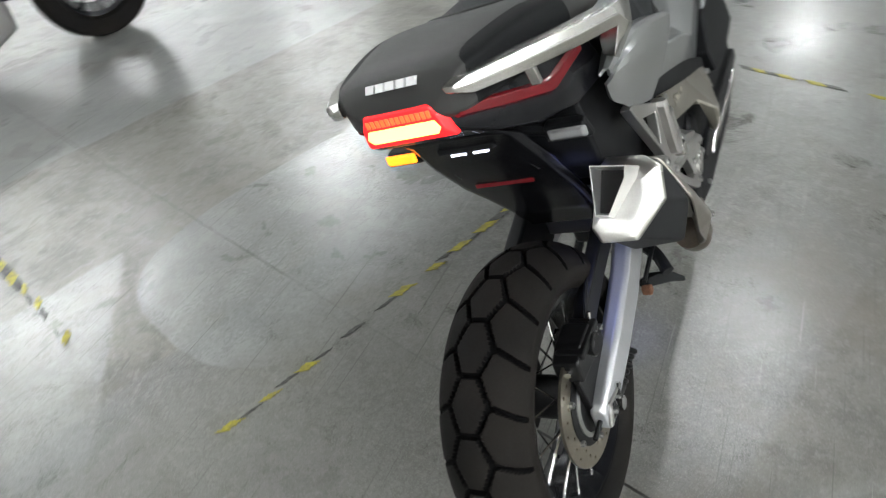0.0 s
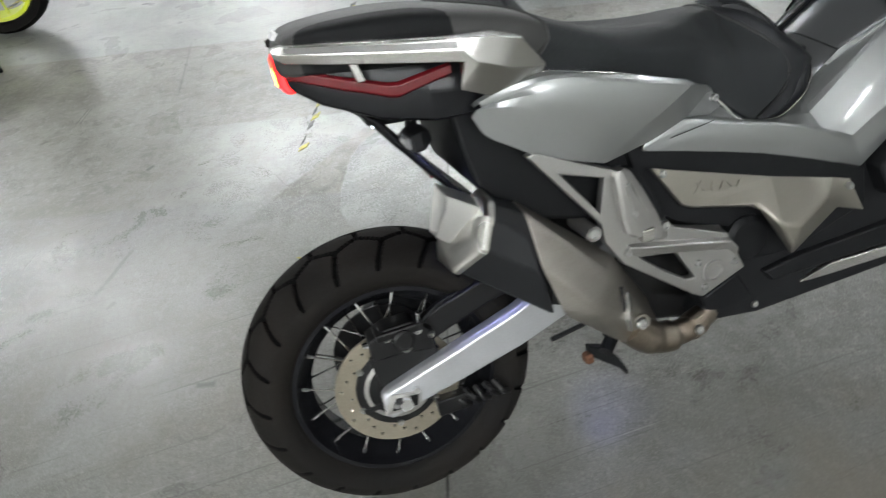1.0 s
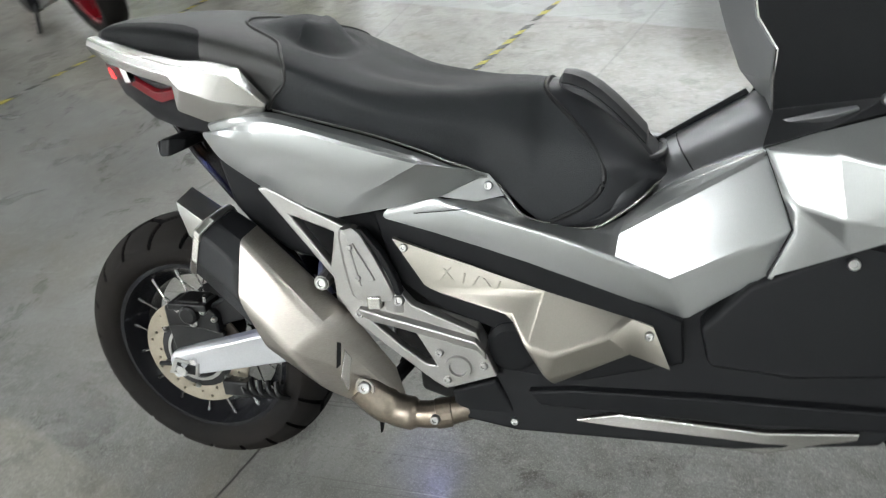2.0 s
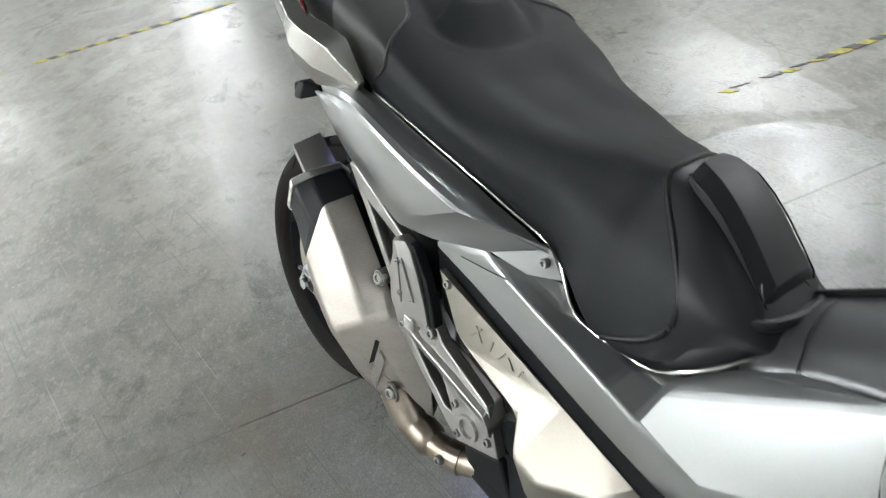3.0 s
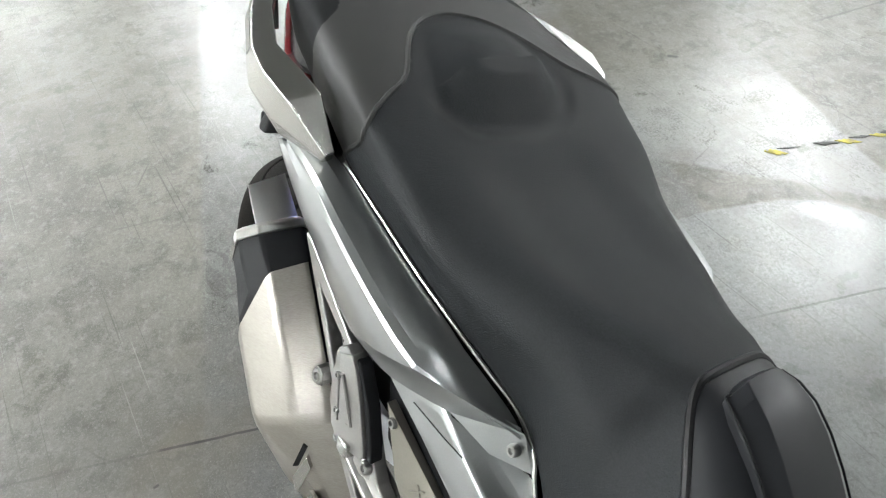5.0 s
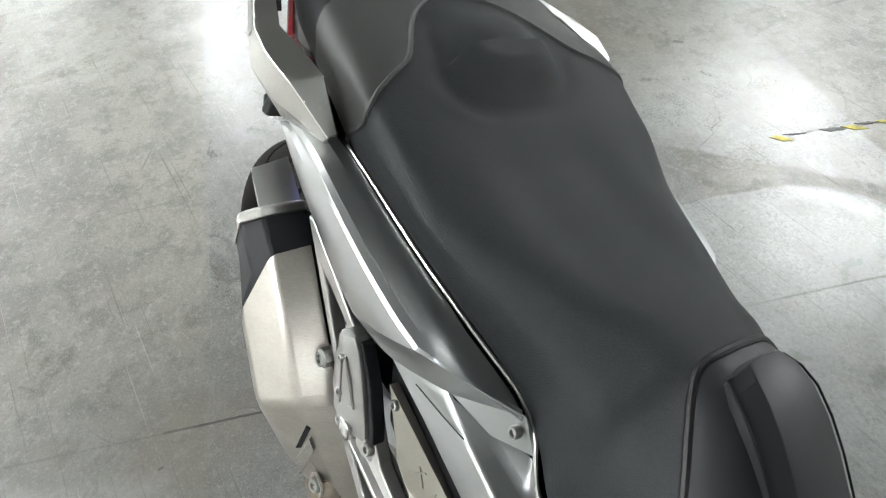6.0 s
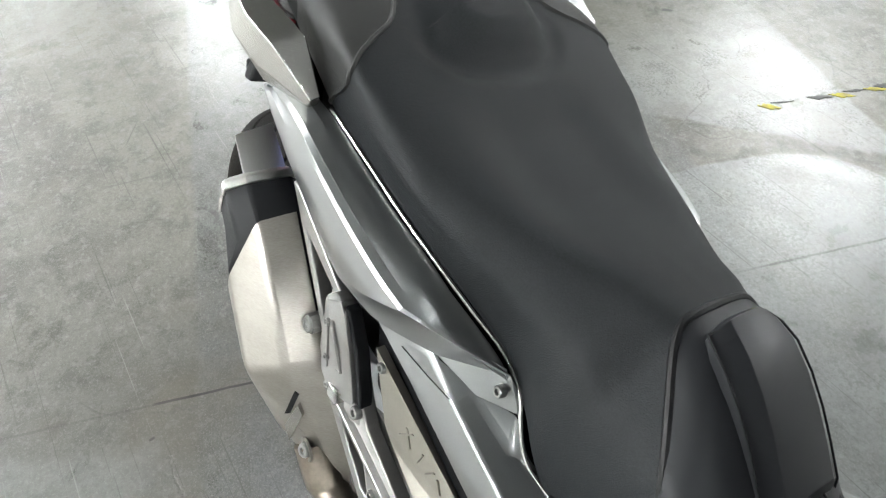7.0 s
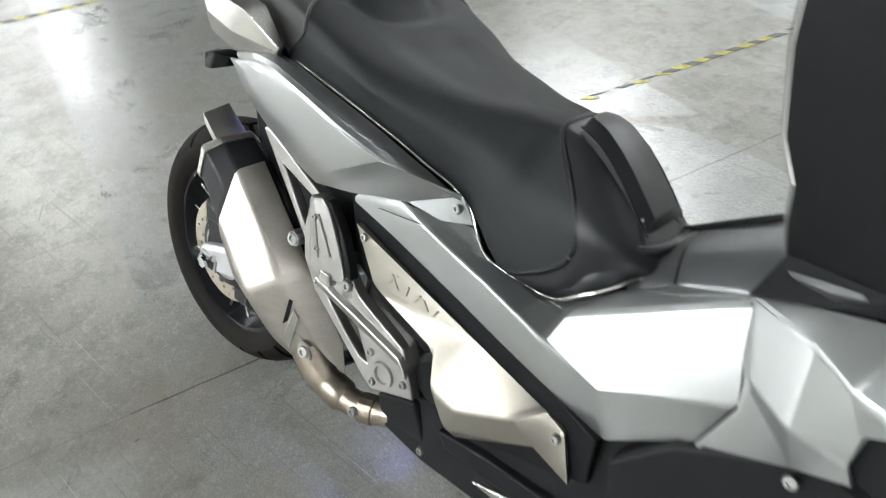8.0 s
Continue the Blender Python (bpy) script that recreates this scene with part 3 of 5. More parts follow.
part("brake_hose", tube(spline([(0.06, -0.09, 0.40), (0.12, -0.08, 0.43), (0.22, -0.07, 0.44), (0.32, -0.06, 0.46)]), 0.005, 8), BLACK, cal)
part("speed_sensor", loft([[(x, y, z) for y, z in ((-0.10, 0.20), (-0.07, 0.20), (-0.07, 0.235), (-0.10, 0.235))] for x in (0.06, 0.12)]), DARK, cal, bevel=0.004)

part("torque_arm", loft([[(x, -0.088, z - h), (x, -0.060, z - h), (x, -0.060, z + h), (x, -0.088, z + h)] for x, z, h in ((0.03, 0.36, 0.025), (0.10, 0.395, 0.028), (0.20, 0.425, 0.026), (0.30, 0.45, 0.03))]), DARK, SC, "black caliper arm", bevel=0.006)
part("chain_case", loft([[(x, 0.070, z - h), (x, 0.105, z - h), (x, 0.105, z + h), (x, 0.070, z + h)] for x, z, h in ((-0.02, 0.33, 0.05), (0.10, 0.37, 0.075), (0.30, 0.43, 0.07), (0.44, 0.46, 0.05))]), BLACK, SC, "black chain case", bevel=0.008)
part("sprocket", revolve([(0.105, 0.066), (0.105, 0.060), (0.05, 0.058), (0.05, 0.068)], 0, 0.2865, 36), DARK, SC, "dark rear sprocket")

part("tone_ring", revolve([(0.066, -0.084), (0.058, -0.086), (0.058, -0.080), (0.066, -0.080)], 0, 0.2865, 36), CAST, rear, "silver tone ring")
for k in range(6):
    a = radians(60 * k + 20)
    screw(rear, 0.082 * math.cos(a), -0.081, 0.2865 + 0.082 * math.sin(a), 0.006, (0, -1, 0))
for x, z, r0 in ((0.0, 0.405, 0.008), (0.058, 0.402, 0.008), (0.030, 0.375, 0.010), (0.080, 0.385, 0.006)):
    screw(cal, x, -0.106, z, r0, (0, -1, 0))
part("caliper_piston_cap", tube([(0.028, -0.10, 0.395), (0.028, -0.116, 0.395), (0.028, -0.120, 0.395)], [0.020, 0.020, 0.015], 18), DARK, cal)
part("caliper_bridge", loft([[(x, y, z) for y, z in ((-0.112, 0.402), (-0.060, 0.402), (-0.060, 0.418), (-0.112, 0.418))] for x in (-0.02, 0.07)]), DARK, cal, bevel=0.004)
part("bleed_nipple", tube([(0.062, -0.100, 0.415), (0.066, -0.102, 0.434)], 0.004, 8), CHROME, cal)
for k in range(5):
    part("lower_link", tube(spline([(0.10 + 0.02 * k, -0.085, 0.235), (0.11 + 0.02 * k, -0.100, 0.215 + 0.006 * (k % 2)), (0.125 + 0.02 * k, -0.088, 0.200)]), 0.006, 8), DARK, cal)

# swingarm: a tapered box on each side and a bridge between them
def arm_ring(x, zc, h, y0, y1, c=0.008):
    return [(x, y0, zc - h), (x, y1, zc - h), (x, y1, zc + h - c), (x, y1 - (y1 - y0) * 0.25, zc + h), (x, y0 + (y1 - y0) * 0.25, zc + h), (x, y0, zc + h - c)]


swing = None
for side in (1, -1):
    o = part("swingarm", loft([arm_ring(-0.038, 0.276, 0.020, -0.119, -0.092), arm_ring(-0.028, 0.277, 0.029, -0.122, -0.090), arm_ring(0.03, 0.294, 0.031, -0.124, -0.088),
                               arm_ring(0.12, 0.318, 0.034, -0.125, -0.086), arm_ring(0.24, 0.349, 0.038, -0.122, -0.082), arm_ring(0.36, 0.388, 0.042, -0.114, -0.07),
                               arm_ring(0.46, 0.42, 0.05, -0.10, -0.05)], side=side), SWING, SC, "silver painted box-section swingarm", bevel=0.004)
    part("axle_block", plate([(-0.042, 0.262), (0.028, 0.258), (0.036, 0.290), (-0.020, 0.300)], [], -0.127, 0.008, side), CAST, o, bevel=0.003)
    part("axle_slot", plate([(-0.026, 0.268), (0.022, 0.264), (0.028, 0.286), (-0.014, 0.291)], [], -0.1282, 0.004, side), DARK, o, "dark axle slot")
    screw(o, -0.016, -0.129 if side > 0 else 0.129, 0.278, 0.006, (0, -side, 0))
    part("axle_nut", tube([(0.002, -0.12, 0.279), (0.002, -0.141, 0.279)], 0.013, 6, side=side), CHROME, o)
    part("adjuster_bolt", tube([(-0.075, -0.106, 0.270), (-0.03, -0.106, 0.274)], 0.005, 6, side=side), DARK, o)
    part("guide_bolt", tube([(0.026, -0.118, 0.296), (0.026, -0.131, 0.296)], 0.007, 6, side=side), CHROME, o)
arch = []
for k in range(13):
    a = radians(-90 + 15 * k)
    arch.append((0.345 - 0.02 * math.cos(a), 0.095 * math.sin(a), 0.455 + 0.055 * math.cos(a)))
part("swingarm_bridge", tube(arch, 0.022, 10), SWING, SC, "silver swingarm bridge behind the wheel")
part("swingarm_web", loft([[(0.35, y, 0.40), (0.37, y, 0.40), (0.36, y, 0.49 - 3 * y * y), (0.345, y, 0.49 - 3 * y * y)] for y in (-0.09, -0.045, 0, 0.045, 0.09)]), CAST, SC, bevel=0.003)


# ---- seat: one moulded cushion in two covers
def yc(x):
    """The bike's middle plane, which swings a little to the left towards the front."""
    return 0.028 * max(0.0, x - 0.1)


def smooth(a, b, v):
    t = max(0.0, min(1.0, (v - a) / (b - a)))
    return t * t * (3 - 2 * t)


HUMP_X = 0.336
# x, height of the middle, half width of the shoulder, height and half width of the lower edge
SEAT_BACK = [(-0.054, 0.912, 0.050, 0.896, 0.060), (-0.048, 0.932, 0.066, 0.890, 0.078), (-0.028, 0.951, 0.088, 0.886, 0.098), (0.03, 0.957, 0.110, 0.882, 0.122), (0.12, 0.955, 0.132, 0.872, 0.150),
        (0.20, 0.944, 0.146, 0.860, 0.164), (0.27, 0.928, 0.150, 0.842, 0.172), (0.33, 0.908, 0.157, 0.815, 0.172), (0.40, 0.876, 0.149, 0.796, 0.167), (0.47, 0.848, 0.137, 0.776, 0.161)]
SEAT_NOSE = [(0.54, 0.833, 0.115, 0.750, 0.148), (0.60, 0.827, 0.094, 0.722, 0.130), (0.645, 0.824, 0.077, 0.699, 0.119), (0.685, 0.822, 0.065, 0.670, 0.122), (0.715, 0.820, 0.062, 0.643, 0.127),
        (0.74, 0.817, 0.056, 0.625, 0.128), (0.775, 0.813, 0.061, 0.614, 0.124), (0.81, 0.796, 0.068, 0.620, 0.120), (0.84, 0.773, 0.073, 0.634, 0.114), (0.87, 0.746, 0.072, 0.655, 0.101),
        (0.898, 0.719, 0.064, 0.668, 0.086), (0.925, 0.694, 0.052, 0.668, 0.068), (0.940, 0.676, 0.040, 0.660, 0.052)]
SEAT = SEAT_BACK + SEAT_NOSE


def seat_row(x):
    """The seat's section at x by smooth interpolation, as (half-width, height) from the right edge to the middle."""
    k = 0
    while k < len(SEAT) - 2 and SEAT[k + 1][0] < x:
        k += 1
    q = [SEAT[max(0, min(len(SEAT) - 1, k + d))] for d in (-1, 0, 1, 2)]
    t = (x - q[1][0]) / (q[2][0] - q[1][0])
    v = []
    for i in range(1, 5):
        m1 = (q[2][i] - q[0][i]) / max(q[2][0] - q[0][0], 1e-6) * (q[2][0] - q[1][0])
        m2 = (q[3][i] - q[1][i]) / max(q[3][0] - q[1][0], 1e-6) * (q[2][0] - q[1][0])
        v.append((2 * t ** 3 - 3 * t * t + 1) * q[1][i] + (t ** 3 - 2 * t * t + t) * m1 + (3 * t * t - 2 * t ** 3) * q[2][i] + (t ** 3 - t * t) * m2)
    zt, ws, zb, wb = v
    h = zt - zb
    out = min(wb, ws + 0.026)
    pts = [(wb - 0.012, zb - 0.006, 0), (wb, zb, 0), (wb * 0.80 + out * 0.20 + 0.003, zb + h * 0.28, 0), (wb * 0.40 + out * 0.60 + 0.004, zb + h * 0.58, 0), (ws + 0.012, zb + h * 0.83, 0),
           (ws * 0.86, zt - h * 0.055, 0), (ws * 0.50, zt - h * 0.012, 0), (0.0, zt, 0)]
    return [(p[0], p[1]) for p in spline(pts, 10)]


def seat_point(x, y_half, z, sgn):
    """A point of the cushion, with the raised lumbar pad and the dished middle of the rider's part."""
    if sgn > 0:
        y_half *= 1 - 0.38 * smooth(0.735, 0.80, x) + 0.13 * smooth(0.24, 0.33, x) * (1 - smooth(0.42, 0.52, x))
    y = yc(x) + sgn * (y_half + yc(x) * min(1.0, y_half / 0.1))
    yy = y - 0.012
    far = math.sqrt(((x - HUMP_X) / (0.052 if x > HUMP_X else 0.100)) ** 2 + (abs(yy) / 0.082) ** 2.8)
    lift = max(0.0, min(1.0, (1.05 - far) / (0.62 if x > HUMP_X else 0.95)))
    z += 0.031 * (0.45 * lift + 0.55 * lift * lift * (3 - 2 * lift))
    z -= 0.004 * smooth(0.95, 1.15, far) * (1 - smooth(1.2, 1.6, far)) * smooth(HUMP_X - 0.02, HUMP_X + 0.03, x)
    z -= 0.008 * smooth(0.40, 0.47, x) * (1 - smooth(0.56, 0.70, x)) * (1 - smooth(0.04, 0.11, abs(yy)))
    return x, y, z


def pillion_edge(y_half, z):
    """How far forward the pillion's cover reaches at a distance from the middle."""
    line = ((0.0, 0.212), (0.038, 0.224), (0.061, 0.242), (0.086, 0.272), (0.096, 0.300), (0.105, 0.316), (0.120, 0.326), (0.144, 0.337), (0.161, 0.348), (0.172, 0.355), (0.2, 0.357))
    for (w0, a), (w1, b) in zip(line, line[1:]):
        if y_half < w1:
            return a + (b - a) * (y_half - w0) / (w1 - w0) - 0.036 * smooth(0.865, 0.815, z)
    return 0.357 - 0.036 * smooth(0.865, 0.815, z)



def pad_edge(z):
    """Where the satin nose begins at a height of the seat's side."""
    line = ((0.600, 0.735), (0.615, 0.748), (0.628, 0.780), (0.645, 0.815), (0.665, 0.838), (0.690, 0.845), (0.720, 0.832), (0.750, 0.810), (0.785, 0.768), (0.803, 0.743), (0.812, 0.738), (0.9, 0.738))
    for (z0, a), (z1, b) in zip(line, line[1:]):
        if z < z1:
            return a + (b - a) * max(0.0, (z - z0) / (z1 - z0))
    return 0.738


def in_insert(x, y_half, z):
    """The black panel let into the pillion's flank."""
    u, v = (x - 0.095) / 0.115, (y_half - (0.180 + 0.20 * (x - 0.1))) / 0.070
    return abs(u) ** 5 + abs(v) ** 5 < 1 and z > 0.8


NX, X0, X1 = 420, -0.054, 0.940
rows = [(X0 + (X1 - X0) * i / NX, seat_row(X0 + (X1 - X0) * i / NX)) for i in range(NX + 1)]
grid, flags = [], []
for x, r in rows:
    line = [(x, w, z, -1) for w, z in r] + [(x, w, z, 1) for w, z in r[-2::-1]]
    grid.append([seat_point(*q) for q in line])
    flags.append([(3 if q[3] < 0 else 4) if in_insert(x, q[1], q[2]) else 0 if x < pillion_edge(q[1], q[2]) else 2 if x > pad_edge(q[2]) else 1 for q in line])
cushions = []
for name, want, mat, label in (("seat", 1, SEATM, "matt black cloth-like rider seat with a raised lumbar pad"), ("pillion_seat", 0, PILLION, "dark grey vinyl pillion seat with stitched edges"),
                               ("seat_front_pad", 2, PADM, "satin black pad on the nose of the seat"), ("pillion_panel", 3, INSERT, "black panel let into the pillion seat"), ("pillion_panel", 4, INSERT, "black panel let into the pillion seat")):
    bm = bmesh.new()
    seen = {}
    def vert(i, j):
        if (i, j) not in seen:
            seen[i, j] = bm.verts.new(grid[i][j])
        return seen[i, j]
    for i in range(NX):
        for j in range(len(grid[0]) - 1):
            four = sorted((flags[i][j], flags[i + 1][j], flags[i][j + 1], flags[i + 1][j + 1]))
            if (four[2] if four[2] > 2 else four[1]) == want:
                bm.faces.new((vert(i, j), vert(i + 1, j), vert(i + 1, j + 1), vert(i, j + 1)))
    if want == 0:
        bm.faces.new([vert(0, j) for j in range(len(grid[0]))])
    if want == 2:
        bm.faces.new([vert(NX, j) for j in range(len(grid[0]))])
    cushions.append(part(name, bm, mat, SC, label, angle=60))
pad = cushions[2]
# the sewn seam between the two covers
seam = []
for j in range(1, len(grid[0]) - 1):
    i = next(k for k in range(NX) if flags[k][j] in (1, 2))
    seam.append(grid[i][j])
for _ in range(3):
    seam = [seam[0]] + [tuple((a + 2 * b + c) / 4 for a, b, c in zip(p, q, r)) for p, q, r in zip(seam, seam[1:], seam[2:])] + [seam[-1]]
part("seat_seam", tube(seam, 0.0034, 6), PILLION, SC, "sewn seam between seat covers")
# piping round the nose pad and a chamfered lid let into it
def on_side(x, z, sgn):
    """The point of the seat's side at x and height z."""
    r = seat_row(x)
    for (w0, a), (w1, b) in zip(r[10:], r[11:]):
        if b >= z:
            t = max(0.0, min(1.0, (z - a) / max(b - a, 1e-6)))
            return seat_point(x, w0 + (w1 - w0) * t, a + (b - a) * t, sgn)
    return seat_point(x, r[-1][0], r[-1][1], sgn)


pip = [(pad_edge(z), z) for z in (0.618, 0.630, 0.645, 0.665, 0.690, 0.715, 0.740, 0.765, 0.785, 0.800)]
top = [seat_point(0.738, q[0], q[1], -1) for q in seat_row(0.738)[52:]]
top += [seat_point(0.738, q[0], q[1], 1) for q in seat_row(0.738)[:51:-1]]
line = [on_side(x, z, -1) for x, z in pip] + top[::4] + [on_side(x, z, 1) for x, z in pip[::-1]]
for _ in range(2):
    line = [line[0]] + [tuple((a + 2 * b + c) / 4 for a, b, c in zip(p, q, r)) for p, q, r in zip(line, line[1:], line[2:])] + [line[-1]]
part("pad_piping", tube(spline(line, 3), 0.0045, 8), DARK, pad, "black rubber piping")
LID = [(0.756, 0.8180, 0.024), (0.764, 0.8195, 0.048), (0.780, 0.8180, 0.056), (0.800, 0.811, 0.060), (0.825, 0.794, 0.062), (0.850, 0.772, 0.063), (0.875, 0.746, 0.064), (0.897, 0.722, 0.064), (0.901, 0.714, 0.060)]
lid, gap = [], []
for k, (x, z, w) in enumerate(LID):
    c, e = 0.020, 0.0 if k in (0, 8) else 1.0
    half = [(-w, z - 0.03), (-w, z - 0.004), (-w + 0.003, z - 0.003), (-w + 0.022 * (0.4 + 0.6 * e), z + 0.0105 * e), (-w * 0.3, z + 0.0125 * e), (0, z + 0.013 * e)]
    lid.append([(x, c + y, zz) for y, zz in half] + [(x, c - 0.74 * y, zz) for y, zz in half[-2::-1]])
part("pad_lid", loft(lid), PADM, pad, "satin black hinged lid with chamfered sides", bevel=0.0018, angle=20)
part("lid_gap", tube([(x, 0.020 - w - 0.0012, z - 0.001) for x, z, w in LID[8:0:-1]] + [(x, 0.020 + 0.74 * w + 0.0012, z - 0.001) for x, z, w in LID[1:]], 0.0012, 6), BLACK, pad, "dark gap round the lid")
part("pad_lip", tube(spline([(0.882, -0.078, 0.700), (0.915, -0.050, 0.702), (0.928, 0.018, 0.702), (0.918, 0.060, 0.700), (0.885, 0.085, 0.698)]), 0.0075, 10), PADM, pad)

TRIM = [(0.328, -0.175, 0.814), (0.404, -0.169, 0.793), (0.478, -0.163, 0.772), (0.544, -0.149, 0.746), (0.590, -0.134, 0.722), (0.634, -0.121, 0.701), (0.671, -0.122, 0.680), (0.689, -0.127, 0.659),
        (0.708, -0.130, 0.634), (0.732, -0.129, 0.621), (0.773, -0.121, 0.611), (0.797, -0.112, 0.603), (0.828, -0.111, 0.607), (0.865, -0.115, 0.633), (0.893, -0.100, 0.652), (0.912, -0.080, 0.666), (0.921, -0.068, 0.670)]
for side in (1, -1):
    edge = TRIM if side > 0 else [(x, y + 0.050 * smooth(0.735, 0.80, x), z) for x, y, z in TRIM]
    apron = [tuple(Vector(v) + Vector((0, 0.002, 0.002))) for v in spline(edge[9:], 4)]
    part("pad_apron", loft([[v, (v[0] - 0.004, v[1] + 0.004, v[2] + 0.018), (v[0] - 0.016, v[1] + 0.014, v[2] + 0.042), (v[0] - 0.045, v[1] + 0.040, v[2] + 0.075)] for v in apron], closed=False, side=side), PADM, SC,
         "satin black apron under the nose pad", solid=0.004)
    part("seat_trim", tube(spline(edge, 5), 0.0026, 8, side=side), BRIGHT, SC, "thin silver trim line under the seat")


# ---- painted panels
def panel(name, verts, polys, mat, label="", thick=0.006, bevel=0.004, sub=0, parent=None, both=True, segs=3, soft=0.0):
    for side in ((1, -1) if both else (1,)):
        o = part(name, faces(verts, polys, side), mat, parent or SC, label, bevel=bevel, solid=thick, sub=sub, segs=segs, angle=180 if soft else 50, soft=soft)
    return o


# stations from the tail forward: the trim line, the ridge and the lower edge
SIDE = [((0.215, -0.183, 0.792), (0.224, -0.200, 0.787), (0.207, -0.195, 0.775)), ((0.270, -0.182, 0.812), (0.285, -0.214, 0.799), (0.226, -0.191, 0.740)),
        ((0.330, -0.178, 0.811), (0.345, -0.223, 0.800), (0.269, -0.192, 0.709)), ((0.404, -0.171, 0.789), (0.405, -0.228, 0.788), (0.312, -0.189, 0.680)),
        ((0.478, -0.165, 0.768), (0.470, -0.2275, 0.769), (0.355, -0.192, 0.664)), ((0.530, -0.154, 0.747), (0.534, -0.224, 0.751), (0.390, -0.192, 0.651)),
        ((0.565, -0.147, 0.731), (0.574, -0.217, 0.739), (0.418, -0.191, 0.641)), ((0.600, -0.135, 0.713), (0.604, -0.190, 0.7275), (0.503, -0.196, 0.659)),
        ((0.632, -0.125, 0.696), (0.634, -0.163, 0.7155), (0.555, -0.184, 0.669)), ((0.655, -0.123, 0.685), (0.661, -0.131, 0.699), (0.590, -0.166, 0.671))]


def between(a, c, f, push):
    return tuple(u + (v - u) * f + d for u, v, d in zip(a, c, push))


for side in (1, -1):
    cols = [[] for _ in range(11)]
    for k, (a, c, e) in enumerate(SIDE):
        g = 1.0 if k < 7 else 0.3
        for col, v in zip(cols, (a, between(a, c, 0.35, (0, -0.003 * g, 0.008 * g)), between(a, c, 0.72, (0, -0.005 * g, 0.008 * g)), between(a, c, 0.90, (0, -0.002 * g, 0.0035 * g)), between(c, e, 0.01, (0, 0.0012 * g, 0)), between(c, e, 0.07, (0, -0.0012 * g, 0.0006 * g)), *[between(c, e, f, (0, -0.011 * g * math.sin(math.pi * f), 0.006 * g * math.sin(math.pi * f))) for f in (0.18, 0.40, 0.62, 0.82)], e)):
            col.append(v)
    rows = [spline(col[:7], 4)[:-1] + spline(col[6:], 3) for col in cols]
    bm = loft([list(q) for q in zip(*rows)], closed=False, side=side)
    nose = ((0.661, -0.131, 0.699), (0.673, -0.1225, 0.678), (0.683, -0.126, 0.661), (0.643, -0.150, 0.6585), (0.590, -0.166, 0.671), (0.655, -0.123, 0.685))
    for quad in [[nose[k] for k in ids] for ids in ((0, 1, 2), (0, 2, 3), (0, 3, 4), (5, 1, 0))]:
        bm.faces.new([bm.verts.new(sided(*v, side)) for v in quad])
    bmesh.ops.remove_doubles(bm, verts=bm.verts, dist=0.0004)
    part("side_panel", bm, SILVER, SC, "metallic grey painted side panel", solid=0.006, bevel=0.0015, segs=2, angle=70)

TUN_LOW = [(0.490, -0.180, 0.640), (0.574, -0.179, 0.617), (0.653, -0.180, 0.594), (0.723, -0.180, 0.572), (0.787, -0.177, 0.548), (0.846, -0.171, 0.524), (0.905, -0.162, 0.498), (0.965, -0.150, 0.472)]
TUN_RIDGE = [(0.582, -0.170, 0.668), (0.644, -0.1755, 0.652), (0.700, -0.177, 0.636), (0.757, -0.178, 0.620), (0.808, -0.178, 0.602), (0.852, -0.174, 0.581), (0.894, -0.166, 0.558), (0.938, -0.155, 0.536)]
TUN_IN = [(0.594, -0.165, 0.667), (0.642, -0.150, 0.6565), (0.705, -0.142, 0.632), (0.757, -0.126, 0.615), (0.808, -0.127, 0.607), (0.856, -0.131, 0.604)]
TUN_TRIM = [(0.640, -0.135, 0.672), (0.672, -0.123, 0.654), (0.712, -0.125, 0.628), (0.768, -0.112, 0.606), (0.822, -0.106, 0.598), (0.866, -0.106, 0.622), (0.908, -0.086, 0.652), (0.968, -0.088, 0.692), (1.055, -0.112, 0.730)]
tun = TUN_LOW + TUN_RIDGE + TUN_IN + TUN_TRIM + [(1.070, -0.104, 0.727), (1.104, -0.156, 0.626), (1.075, -0.156, 0.556), (0.505, -0.178, 0.655), (0.684, -0.1255, 0.659)]
polys = [(k, k + 1, k + 9, k + 8) for k in range(7)] + [(0, 8, 34)] + [(8 + k, 9 + k, 17 + k, 16 + k) for k in range(5)] + [(18, 19, 25, 24), (19, 20, 26, 25), (17, 18, 35), (18, 24, 35)]
polys += [(20, 21, 27, 26), (21, 31, 30, 29, 28, 27), (21, 13, 14, 15, 32, 31), (15, 7, 33, 32)]
panel("tunnel_panel", tun, polys, SILVER, "metallic silver painted tunnel panel", bevel=0.002, segs=2, soft=0.006)
for side in (1, -1):
    part("panel_seam", tube([(0.548, -0.1800, 0.6475), (0.600, -0.1785, 0.652), (0.634, -0.1765, 0.6555)], 0.0009, 5, side=side), DARK, SC, "thin dark gap between two panels")
    part("cover_backing", plate([(0.470, 0.652), (0.600, 0.612), (0.750, 0.566), (0.870, 0.515), (0.960, 0.474), (0.965, 0.40), (0.80, 0.35), (0.70, 0.36), (0.665, 0.44), (0.56, 0.48), (0.50, 0.525)], [], -0.1655, 0.05, side), BLACK, SC,
         "matt black plate behind the engine cover", bevel=0.004)

